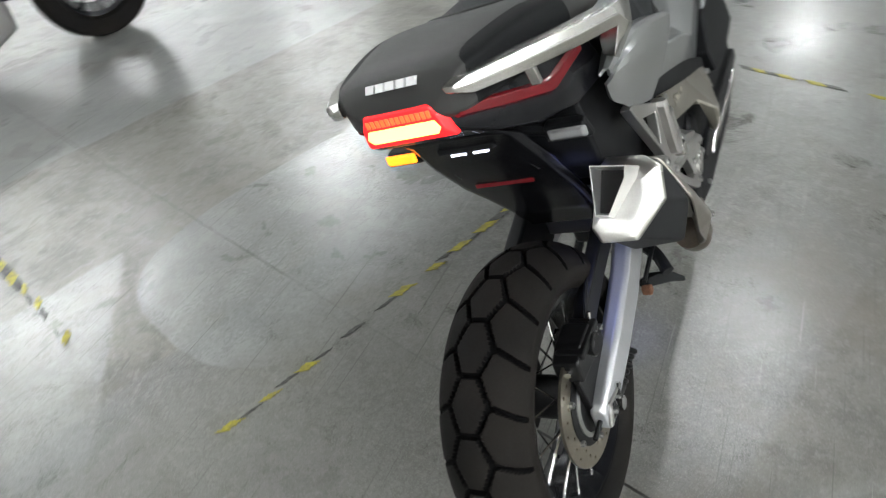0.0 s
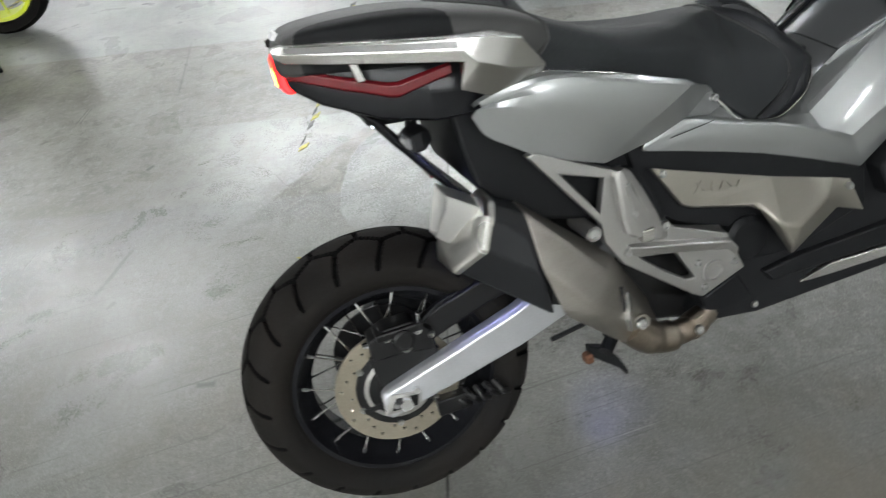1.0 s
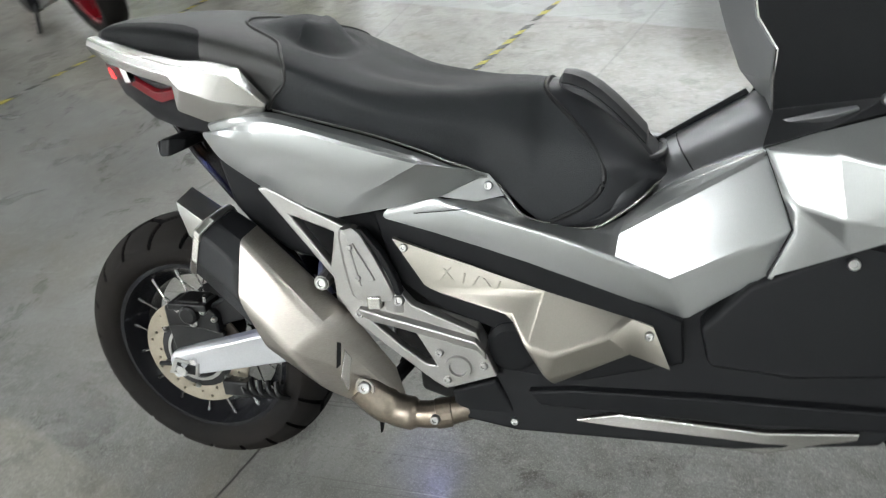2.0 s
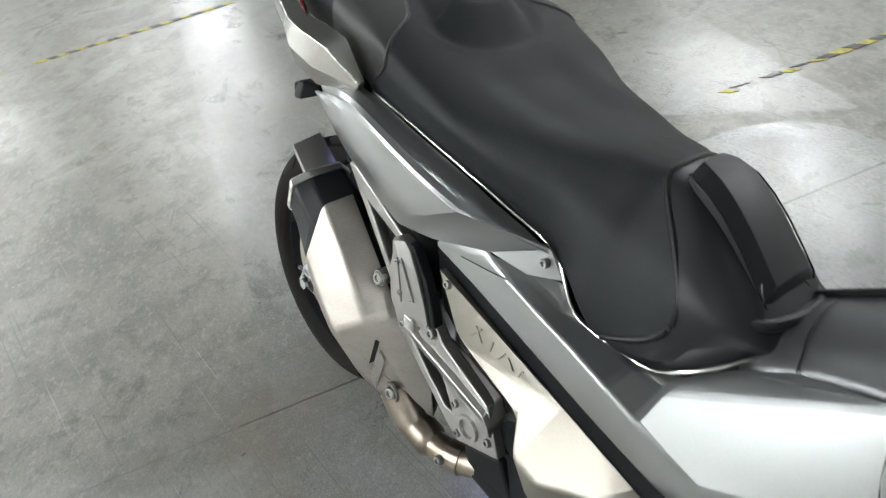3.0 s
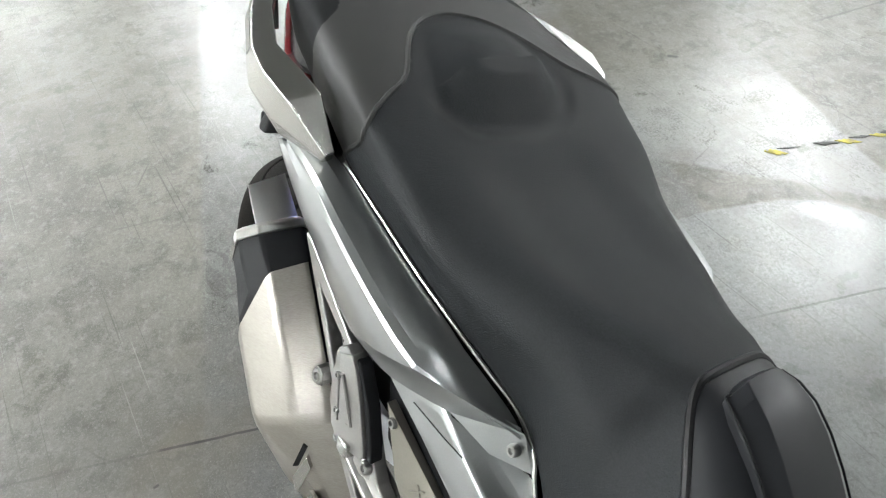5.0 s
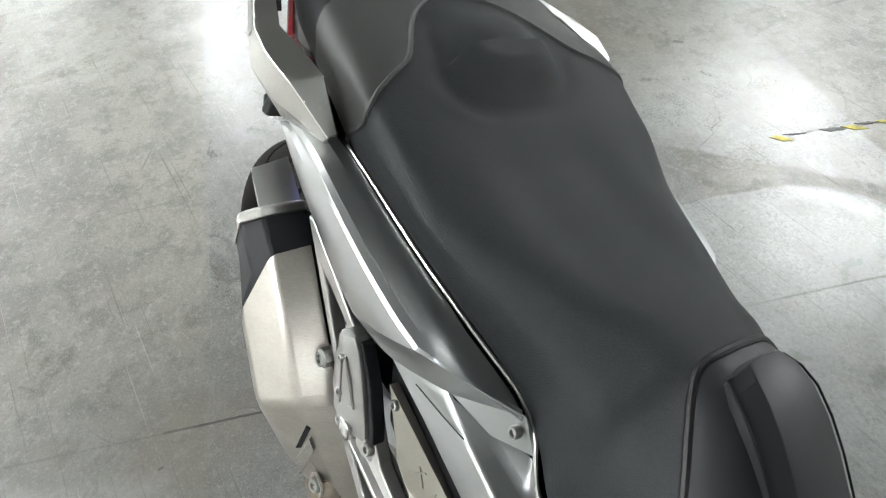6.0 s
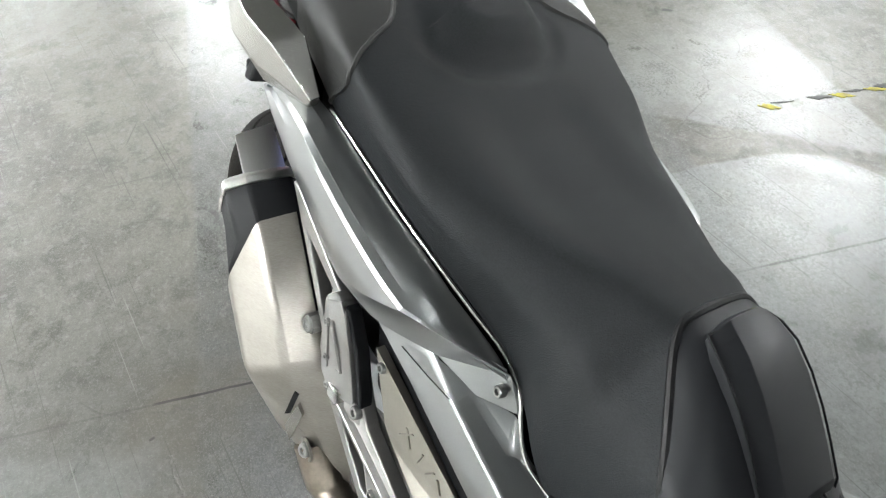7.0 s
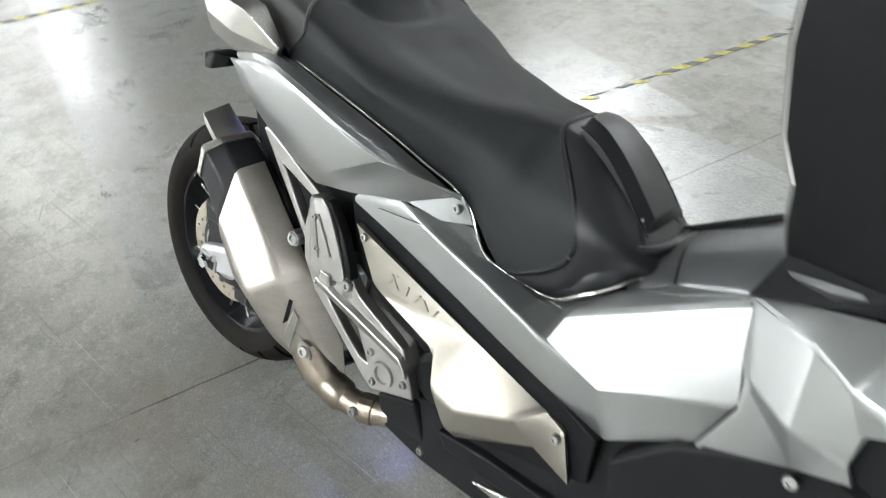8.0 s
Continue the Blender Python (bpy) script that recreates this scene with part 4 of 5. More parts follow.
spine = []
for x, yn, zn, zc in ((0.895, -0.090, 0.645, 0.690), (0.930, -0.090, 0.668, 0.710), (0.968, -0.091, 0.691, 0.732), (1.010, -0.100, 0.711, 0.756), (1.055, -0.112, 0.731, 0.782), (1.10, -0.118, 0.745, 0.800)):
    near = [(x + 0.022, yn, zn - 0.004), (x + 0.012, yn + 0.012, zn + 0.010), (x + 0.004, -0.045, zc - 0.016), (x, -0.005, zc - 0.002), (x, 0.025, zc)]
    spine.append(near + [(px, 0.05 - py, pz) for px, py, pz in near[-2::-1]])
part("tunnel_spine", loft(spine, closed=False), SATIN, SC, "dark satin grey centre spine", solid=0.006, angle=60)
part("spine_edge", tube([(0.915, 0.055, 0.702), (0.96, 0.055, 0.729), (1.05, 0.055, 0.782)], 0.006, 8), BLACK, SC, "black rubber edge along the spine")
part("spine_seam", tube(spline([(0.967, -0.086, 0.690), (0.952, -0.045, 0.708), (0.944, -0.005, 0.7195), (0.944, 0.03, 0.7205)]), 0.0012, 6), DARK, SC, "thin dark seam across the spine")

# black lower body
lower = [(0.46, 0.64), (0.52, 0.645), (0.69, 0.585), (0.86, 0.525), (0.95, 0.50), (1.05, 0.57), (1.20, 0.66), (1.33, 0.60), (1.34, 0.40), (1.25, 0.288), (1.05, 0.260), (0.70, 0.254), (0.58, 0.270),
         (0.60, 0.34), (0.67, 0.36), (0.66, 0.44), (0.55, 0.50)]
low = plate(lower, [], -0.124, 0.26)
for v in low.verts:
    v.co.y += (-1 if v.co.y < 0 else 1) * 0.22 * max(0.0, 0.54 - v.co.z)
part("lower_body", low, BLACK, SC, "matt black lower body and floorboards", bevel=0.008)
part("engine_block", loft([[(x, -w, z0), (x, -w, z1), (x, w, z1), (x, w, z0)] for x, w, z0, z1 in ((0.36, 0.06, 0.40, 0.56), (0.45, 0.09, 0.33, 0.60), (0.60, 0.12, 0.28, 0.60), (1.0, 0.13, 0.24, 0.50), (1.15, 0.10, 0.26, 0.48))]),
     DARK, SC, "black engine block", bevel=0.012)
tail_under = [(0.10, 0.84), (0.34, 0.83), (0.46, 0.72), (0.60, 0.66), (0.52, 0.52), (0.40, 0.53), (0.30, 0.56), (0.244, 0.597), (0.207, 0.645), (0.194, 0.709), (0.184, 0.779), (0.10, 0.80)]
part("inner_frame_cover", plate(tail_under, [], -0.150, 0.30), BLACK, SC, "matt black inner tail cover", bevel=0.010)

# champagne coloured cover plate
cov_v = [(0.507, -0.182, 0.604), (0.560, -0.186, 0.520), (0.697, -0.198, 0.486), (0.764, -0.204, 0.366), (0.872, -0.184, 0.424), (0.945, -0.181, 0.397), (0.918, -0.174, 0.466), (0.880, -0.168, 0.478),
         (0.742, -0.172, 0.512), (0.724, -0.228, 0.448), (0.768, -0.226, 0.432), (0.845, -0.200, 0.455), (0.754, -0.222, 0.388)]
panel("engine_cover", cov_v, [(0, 1, 8), (1, 2, 8), (8, 2, 9), (8, 9, 10), (8, 10, 11, 7), (2, 3, 12, 9), (9, 12, 10), (12, 3, 4), (12, 4, 11, 10), (11, 4, 5, 6, 7)], COVER, "champagne metallic engine cover plate", thick=0.012, bevel=0.0025, segs=2, soft=0.007)
for side in (1, -1):
    for x, z, h, sl in ((0.592, 0.545, 0.010, 0.9), (0.597, 0.544, 0.010, -0.7), (0.622, 0.538, 0.008, 0.2), (0.642, 0.534, 0.007, 0.7), (0.659, 0.531, 0.007, -0.7), (0.678, 0.527, 0.006, 0.5)):
        def skin(px, pz, d):
            return px, -0.182 + 0.0813 * (px - 0.507) + 0.0989 * (pz - 0.604) - d, pz
        part("embossed_mark", loft([[skin(x - h * sl - 0.0015, z - h, d), skin(x - h * sl + 0.0015, z - h, d), skin(x + h * sl + 0.0015, z + h, d), skin(x + h * sl - 0.0015, z + h, d)] for d in (-0.004, 0.0011)], side=side),
             COVER, SC, "embossed plain mark", bevel=0.0005)
for x, z in ((0.526, 0.589), (0.912, 0.455)):
    screw(SC, x, -0.182, z)
screw(SC, 0.662, -0.1405, 0.682)
screw(SC, 0.696, -0.184, 0.273)
screw(SC, 1.176, -0.180, 0.587, 0.009)
screw(SC, 1.192, -0.160, 0.809, 0.009)

# peg bracket plate
brk = part("footpeg_bracket", plate([(0.284, 0.690), (0.300, 0.692), (0.420, 0.632), (0.452, 0.618), (0.520, 0.508), (0.535, 0.490), (0.640, 0.446), (0.672, 0.366), (0.582, 0.332), (0.560, 0.345), (0.430, 0.450), (0.400, 0.500), (0.398, 0.535)],
                                    [[(0.338, 0.643), (0.412, 0.616), (0.398, 0.556)], [(0.463, 0.452), (0.535, 0.438), (0.567, 0.378), (0.548, 0.380), (0.508, 0.410)]], -0.193, 0.020), CAST, SC, "cast alloy footpeg bracket with triangular openings", bevel=0.004)
part("boss_ring", revolve([(0.022, -0.198), (0.016, -0.198), (0.014, -0.190), (0.024, -0.190)], 0.606, 0.378, 24), CAST, brk)
part("bracket_arm", loft([[(x, -0.197, zt - 0.018), (x, -0.203, zt), (x, -0.164, zt + up), (x, -0.164, zt - 0.018)] for x, zt, up in ((0.440, 0.482, 0.010), (0.500, 0.466, 0.022), (0.560, 0.452, 0.026), (0.640, 0.432, 0.022), (0.655, 0.414, 0.012))]),
     CAST, brk, bevel=0.0035, segs=3)
peg = part("pillion_footpeg", loft([[(x0, -0.207, z), (x0 + 0.006, -0.211, z), (x0 + w * 0.45, -0.211, z), (x0 + w, -0.200, z), (x0 + w, -0.182, z), (x0, -0.182, z)] for x0, w, z in
                                    ((0.428, 0.018, 0.628), (0.424, 0.034, 0.618), (0.426, 0.052, 0.580), (0.430, 0.068, 0.535), (0.436, 0.070, 0.510), (0.450, 0.052, 0.500))]), CAST, SC, "folded cast alloy pillion footpeg", bevel=0.0025, segs=3)
part("peg_rib", loft([[(x, -0.2135, z), (x + 0.005, -0.2135, z), (x + 0.005, -0.205, z), (x, -0.205, z)] for x, z in ((0.440, 0.600), (0.452, 0.530))]), CAST, peg, bevel=0.0015)
part("peg_rib", tube([(0.449, -0.2105, 0.604), (0.478, -0.2060, 0.540), (0.452, -0.2105, 0.532)], 0.0022, 6), CAST, peg, "raised rib round a recess")
part("peg_rubber", loft([[(x0, -0.196, z), (x0 + 0.012, -0.196, z), (x0 + 0.012, -0.178, z), (x0, -0.178, z)] for x0, z in ((0.448, 0.624), (0.480, 0.582), (0.500, 0.535), (0.507, 0.508))]), BLACK, peg, "black rubber peg pad", bevel=0.003)
part("peg_clevis", box(0.462, 0.486, -0.213, -0.190, 0.486, 0.512), BRIGHT, peg, bevel=0.004)
part("peg_lug", loft([[(x, y, z - h), (x, y, z + h), (x, -0.17, z + h), (x, -0.17, z - h)] for x, y, z, h in ((0.486, -0.200, 0.494, 0.014), (0.505, -0.200, 0.492, 0.016), (0.522, -0.192, 0.486, 0.012))]), CAST, peg, bevel=0.004)
for x, y, z, r in ((0.379, -0.20, 0.526, 0.012), (0.514, -0.198, 0.500, 0.009), (0.440, -0.195, 0.470, 0.008), (0.575, -0.195, 0.405, 0.007), (0.585, -0.195, 0.352, 0.007), (0.650, -0.195, 0.385, 0.007), (0.444, -0.211, 0.598, 0.005), (0.452, -0.211, 0.545, 0.005)):
    screw(brk, x, y, z, r)
part("peg_mount", tube([(0.379, -0.20, 0.526), (0.379, -0.12, 0.526)], 0.014, 10), CAST, brk)

# ---- exhaust
AX = Vector((0.70, -0.06, -0.71)).normalized()
OUT = Vector((0.0, -1.0, 0.08)).normalized()
UPV = AX.cross(OUT).normalized()
if UPV.z < 0:
    UPV = -UPV


def can_ring(c, o, i, u, d, ch=0.45):
    """A chamfered muffler section: outward, inward, up and down half sizes."""
    c = Vector(c)
    pts = [(o, u * (1 - ch)), (o * (1 - ch), u), (-i * (1 - ch), u), (-i, u * (1 - ch)), (-i, -d * (1 - ch)), (-i * (1 - ch), -d), (o * (1 - ch), -d), (o, -d * (1 - ch))]
    return [tuple(c + OUT * a + UPV * b) for a, b in pts]


CAP = [(0.190, -0.247, 0.632), (0.203, -0.220, 0.646), (0.205, -0.160, 0.649), (0.198, -0.141, 0.631), (0.124, -0.134, 0.566), (0.118, -0.145, 0.542), (0.128, -0.200, 0.536), (0.172, -0.246, 0.580)]


def slid(ring, d, f):
    """A ring moved along the muffler by d and scaled by f."""
    c = sum((Vector(v) for v in ring), Vector()) / len(ring)
    return [tuple(c + (Vector(v) - c) * f + Vector((0.80, -0.04, -0.60)) * d) for v in ring]


REAR = [(0.249, -0.244, 0.575), (0.255, -0.224, 0.608), (0.257, -0.165, 0.614), (0.255, -0.140, 0.590), (0.215, -0.135, 0.470), (0.225, -0.150, 0.440), (0.282, -0.226, 0.412), (0.252, -0.262, 0.520)]
muf = part("muffler", loft([slid(CAP, 0.004, 0.97), slid(CAP, 0.035, 1.0), REAR, can_ring((0.31, -0.186, 0.485), 0.046, 0.050, 0.040, 0.070), can_ring((0.37, -0.180, 0.420), 0.026, 0.035, 0.026, 0.040), can_ring((0.42, -0.180, 0.360), 0.015, 0.020, 0.018, 0.020)]), CANB, SC, "matt black exhaust muffler", bevel=0.006, segs=3)
part("end_cap", loft([slid(CAP, -0.010, 0.50), slid(CAP, -0.009, 0.80), slid(CAP, -0.005, 0.96), slid(CAP, -0.001, 1.03), slid(CAP, 0.010, 1.03)]), CAPM, muf, "satin silver end cap", bevel=0.0025, segs=3)
mouth = [(0.135, -0.157, 0.680), (0.139, -0.212, 0.671), (0.136, -0.208, 0.652), (0.117, -0.170, 0.592), (0.112, -0.150, 0.598)]
AXM, MID = Vector((0.80, -0.04, -0.60)), Vector((0.154, -0.186, 0.604))


def inward(ring, depth, f=1.0):
    """The outlet's mouth carried into the muffler to one depth."""
    c = sum((Vector(v) for v in ring), Vector()) / len(ring)
    out = []
    for v in ring:
        q = c + (Vector(v) - c) * f
        out.append(tuple(q + AXM * (depth - (q - MID).dot(AXM))))
    return out


part("outlet", loft([inward(mouth, 0.020, 1.10), mouth, slid(mouth, 0.0, 0.93), inward(mouth, -0.016, 0.86)], cap=False), POLISH, muf, "polished slanted tailpipe outlet", bevel=0.0012)
part("outlet_throat", loft([inward(mouth, -0.019, 0.90), inward(mouth, -0.017, 0.3)]), DARK, muf, "dark plug in the outlet's throat")
shield = panel("heat_shield", [(0.257, -0.227, 0.611), (0.258, -0.170, 0.616), (0.258, -0.266, 0.520), (0.341, -0.270, 0.424), (0.385, -0.231, 0.458), (0.412, -0.184, 0.472), (0.286, -0.254, 0.426), (0.376, -0.236, 0.337),
                               (0.450, -0.186, 0.266), (0.472, -0.188, 0.322), (0.482, -0.166, 0.352), (0.262, -0.236, 0.500), (0.290, -0.228, 0.410)],
               [(0, 2, 3, 4), (1, 0, 4, 5), (2, 6, 3), (6, 7, 3), (3, 7, 8, 9), (4, 3, 9), (5, 4, 9, 10)],
               STEEL, "brushed stainless exhaust heat shield", thick=0.004, bevel=0.001, parent=muf, both=False, segs=2, soft=0.0085)


def off_shield(v, d):
    """A point of the shield's neck moved d out of it."""
    return tuple(Vector(v) + (Vector((0.472, -0.188, 0.322)) - Vector((0.341, -0.270, 0.424))).cross(Vector((0.385, -0.231, 0.458)) - Vector((0.341, -0.270, 0.424))).normalized() * d)


for nm, ring, mat, lab, d in (("shield_slot", [(0.4027, -0.2227, 0.4274), (0.4085, -0.2190, 0.4240), (0.4060, -0.2269, 0.3865), (0.3995, -0.2326, 0.3808)], DARK, "dark cooling slot", 0.0030),
                              ("shield_tab", [(0.4120, -0.2183, 0.4120), (0.4210, -0.2143, 0.3955), (0.4120, -0.2250, 0.3340), (0.4040, -0.2310, 0.3640)], BRIGHT, "bright folded edge of the slot", 0.0070)):
    part(nm, loft([[off_shield(v, d) for v in ring], [off_shield(v, -0.006) for v in ring]]), mat, shield, lab, bevel=0.0008)
part("exhaust_pipe", tube(spline([(0.425, -0.192, 0.325), (0.462, -0.190, 0.288), (0.505, -0.186, 0.270), (0.56, -0.178, 0.268), (0.62, -0.155, 0.276), (0.74, -0.115, 0.27)]), [0.033] * 8 + [0.030] * 6 + [0.024] * 17, 16), PIPE, muf, "brownish heated stainless exhaust pipe")
part("pipe_clamp", tube([(0.553, -0.180, 0.268), (0.580, -0.171, 0.270)], 0.027, 16), PIPE, muf, "steel pipe clamp", bevel=0.002)
screw(muf, 0.560, -0.208, 0.276, 0.009)
part("screw_dimple", revolve([(0.018, -0.2135), (0.0175, -0.2170), (0.0125, -0.2165), (0.012, -0.2120)], 0.440, 0.336, 24), STEEL, shield, "pressed dimple round a screw")
screw(muf, 0.440, -0.218, 0.336, 0.011, (0.2, -1, 0.3))

# ---- grab rails and tail
for side in (1, -1):
    rail = [[(x, yo, z1), (x, yo + th, z1 + 0.002), (x, yo + th, z0 + 0.002), (x, yo, z0), (x, yo - 0.006, (z0 + z1) / 2)] for x, yo, z0, z1, th in
            ((-0.056, -0.098, 0.920, 0.930, 0.012), (-0.040, -0.118, 0.908, 0.934, 0.022), (0.03, -0.165, 0.895, 0.926, 0.026), (0.12, -0.212, 0.880, 0.912, 0.028), (0.20, -0.240, 0.866, 0.900, 0.030))]
    rail += [[(0.250, -0.246, 0.893), (0.255, -0.205, 0.897), (0.215, -0.200, 0.822), (0.190, -0.226, 0.826), (0.220, -0.250, 0.862)],
             [(0.292, -0.236, 0.880), (0.292, -0.195, 0.884), (0.250, -0.190, 0.806), (0.236, -0.216, 0.804), (0.265, -0.240, 0.842)],
             [(0.335, -0.204, 0.830), (0.333, -0.192, 0.832), (0.325, -0.190, 0.818), (0.328, -0.204, 0.818), (0.333, -0.208, 0.824)]]
    part("grab_rail", loft(rail, side=side), BRIGHT, SC, "satin silver alloy grab rail", bevel=0.0022, segs=2, angle=24)
    part("rail_channel", loft([[(x, yo - 0.0022, z1 - 0.25 * (z1 - z0) / 2), (x, yo - 0.0062, z1 - 0.80 * (z1 - z0) / 2), (x, yo + 0.004, z1 - 0.80 * (z1 - z0) / 2), (x, yo + 0.006, z1 - 0.25 * (z1 - z0) / 2)] for x, yo, z0, z1 in
                               ((-0.036, -0.122, 0.907, 0.934), (0.03, -0.165, 0.895, 0.926), (0.12, -0.212, 0.880, 0.912), (0.195, -0.238, 0.867, 0.901))], side=side), CAST, SC, "grey groove along the grab rail")
    part("rail_stay", loft([[(x, -0.165, z), (x + 0.012, -0.165, z), (x + 0.012, -0.150, z), (x, -0.150, z)] for x, z in ((0.045, 0.905), (0.055, 0.862))], side=side), BRIGHT, SC, bevel=0.002)
part("tail_cowl", loft([[(x, -w, z0), (x, -w * 1.03, (z0 + z1) / 2), (x, -w * 0.94, z1), (x, w * 0.94, z1), (x, w * 1.03, (z0 + z1) / 2), (x, w, z0)] for x, w, z0, z1 in
                        ((-0.046, 0.070, 0.866, 0.905), (0.0, 0.105, 0.832, 0.895), (0.08, 0.140, 0.795, 0.885), (0.16, 0.165, 0.776, 0.875), (0.26, 0.175, 0.772, 0.845))]), GLOSS, SC, "gloss black tail cowl", bevel=0.006)
for side in (1, -1):
    part("red_strip", loft([[(x, -w, z - h), (x, -w - 0.008, z - h * 0.6), (x, -w - 0.008, z + h * 0.6), (x, -w, z + h), (x, -w + 0.02, z)] for x, w, z, h in
                            ((-0.040, 0.080, 0.888, 0.010), (0.02, 0.115, 0.866, 0.012), (0.10, 0.148, 0.838, 0.013), (0.115, 0.152, 0.836, 0.013), (0.195, 0.172, 0.852, 0.010))], side=side), REDL, SC, "dark red side reflector strip", bevel=0.002)
lamp = part("tail_lamp", loft([[(x, -w, z0), (x, -w * 0.96, (z0 + z1) / 2), (x, -w * 0.8, z1), (x, w * 0.8, z1), (x, w * 0.96, (z0 + z1) / 2), (x, w, z0)] for x, w, z0, z1 in
                              ((-0.057, 0.066, 0.872, 0.910), (-0.047, 0.075, 0.858, 0.916), (-0.034, 0.076, 0.855, 0.915))]), TAIL_ON, SC, "lit red tail lamp", bevel=0.004)
part("lamp_core", loft([[(x, -0.062, z0 + 0.008), (x, -0.056, z1), (x, 0.056, z1), (x, 0.062, z0 + 0.008), (x, 0.054, z0), (x, -0.054, z0)] for x, z0, z1 in ((-0.0590, 0.870, 0.889), (-0.048, 0.867, 0.891))]), TAIL_HOT, lamp, "glowing light bar", bevel=0.002)
for k in range(13):
    y = -0.051 + 0.0085 * k
    part("lamp_led", box(-0.0585, -0.050, y - 0.0032, y + 0.0032, 0.8935, 0.9045), TAIL_LED, lamp, bevel=0.001)
for y, w in ((-0.038, 0.013), (-0.021, 0.013), (-0.003, 0.014), (0.014, 0.013), (0.031, 0.013)):
    part("badge_mark", loft([[(-0.0440 + dx, y - w / 2, 0.9385 + dz), (-0.0440 + dx, y + w / 2, 0.9385 + dz), (-0.0365 + dx, y + w / 2, 0.9475 + dz), (-0.0365 + dx, y - w / 2, 0.9475 + dz)] for dx, dz in ((-0.005, 0.002), (0.004, -0.002))]), WHITE, SC, "white plain mark on the seat back")

# turn signals, plate holder
for side, mat, lab in ((1, CLEARL, "clear turn signal, unlit"), (-1, AMBER_ON, "amber turn signal, lit")):
    sg = part("turn_signal", loft([[(x, y0, z - h), (x, y0 + 0.01, z + h), (x, y1, z + h), (x, y1, z - h)] for x, y0, y1, z, h in ((0.106, -0.186, -0.120, 0.756, 0.009), (0.112, -0.192, -0.116, 0.756, 0.014), (0.128, -0.190, -0.114, 0.757, 0.014), (0.146, -0.170, -0.11, 0.758, 0.008))], side=side), BLACK, SC, "black turn signal housing", bevel=0.004)
    part("signal_lens", loft([[(x, y0, 0.757 - h), (x, y0, 0.757 + h), (x, y1, 0.757 + h), (x, y1, 0.757 - h)] for x, y0, y1, h in ((0.101, -0.180, -0.126, 0.007), (0.108, -0.188, -0.121, 0.011))], side=side), mat, sg, lab, bevel=0.007, segs=4)
    part("signal_stalk", tube([(0.125, -0.12, 0.757), (0.14, -0.05, 0.762)], 0.010, 8, side=side), BLACK, sg)
fender = [[(x + 0.02, -w, z - 0.012), (x, -w * 0.85, z + 0.004), (x - 0.004, 0, z + 0.008), (x, w * 0.85, z + 0.004), (x + 0.02, w, z - 0.012)] for x, w, z in
          ((0.00, 0.080, 0.845), (0.06, 0.095, 0.800), (0.105, 0.105, 0.735), (0.165, 0.105, 0.655), (0.215, 0.098, 0.595), (0.265, 0.09, 0.53), (0.30, 0.085, 0.47))]
hold = part("plate_holder", loft(fender, closed=False), GLOSS, SC, "gloss black number plate holder, empty", solid=0.008)
part("lamp_bracket", loft([[(x, -w, z), (x, w, z), (x, w, z + 0.014), (x, -w, z + 0.014)] for x, w, z in ((0.065, 0.05, 0.772), (0.078, 0.06, 0.770), (0.13, 0.06, 0.765))]), BLACK, hold, bevel=0.003)
for y in (-0.020, 0.021):
    part("plate_led", box(0.076, 0.092, y - 0.014, y + 0.014, 0.7625, 0.7690), LED_ON, hold, "lit white plate light")
part("plate_reflector", box(0.153, 0.162, -0.047, 0.068, 0.652, 0.664), REDL, hold, "red reflector strip", bevel=0.002)
for side in (1, -1):
    part("holder_strut", tube([(0.085, -0.06, 0.765), (0.135, -0.075, 0.69), (0.16, -0.05, 0.672)], 0.004, 6, side=side), BLACK, hold)

# belly guard, stand, front
for side in (1, -1):
    part("belly_guard", loft([[(x, -0.178, z0), (x, -0.186, z1), (x, -0.150, z1 + 0.012), (x, -0.150, z0)] for x, z0, z1 in ((0.800, 0.284, 0.288), (0.870, 0.264, 0.306), (1.09, 0.252, 0.298), (1.22, 0.296, 0.312))], side=side), BRIGHT, SC, "silver belly guard", bevel=0.003)
part("centre_stand", tube(spline([(0.48, -0.02, 0.30), (0.44, -0.10, 0.27), (0.40, -0.135, 0.245)]), 0.014, 8), BLACK, SC, "black folded centre stand")
part("stand_pedal", loft([[(x, y - h, z - h), (x, y - h, z + h), (x, y + h, z + h * 0.8), (x, y + h, z - h)] for x, y, z, h in ((0.385, -0.080, 0.226, 0.012), (0.410, -0.105, 0.222, 0.018), (0.425, -0.125, 0.210, 0.014), (0.432, -0.150, 0.196, 0.008))]), BLACK, SC, "black stand pedal", bevel=0.005)
part("stand_foot", box(0.372, 0.392, -0.098, -0.074, 0.200, 0.222), RUST, SC, "rusty stand foot", bevel=0.006)
part("side_stand", tube([(0.62, 0.12, 0.24), (0.52, 0.245, -0.045)], 0.012, 8), BLACK, SC, "black side stand, folded out")
part("side_stand_foot", box(0.49, 0.55, 0.22, 0.27, -0.078, -0.066), BLACK, SC, bevel=0.003)

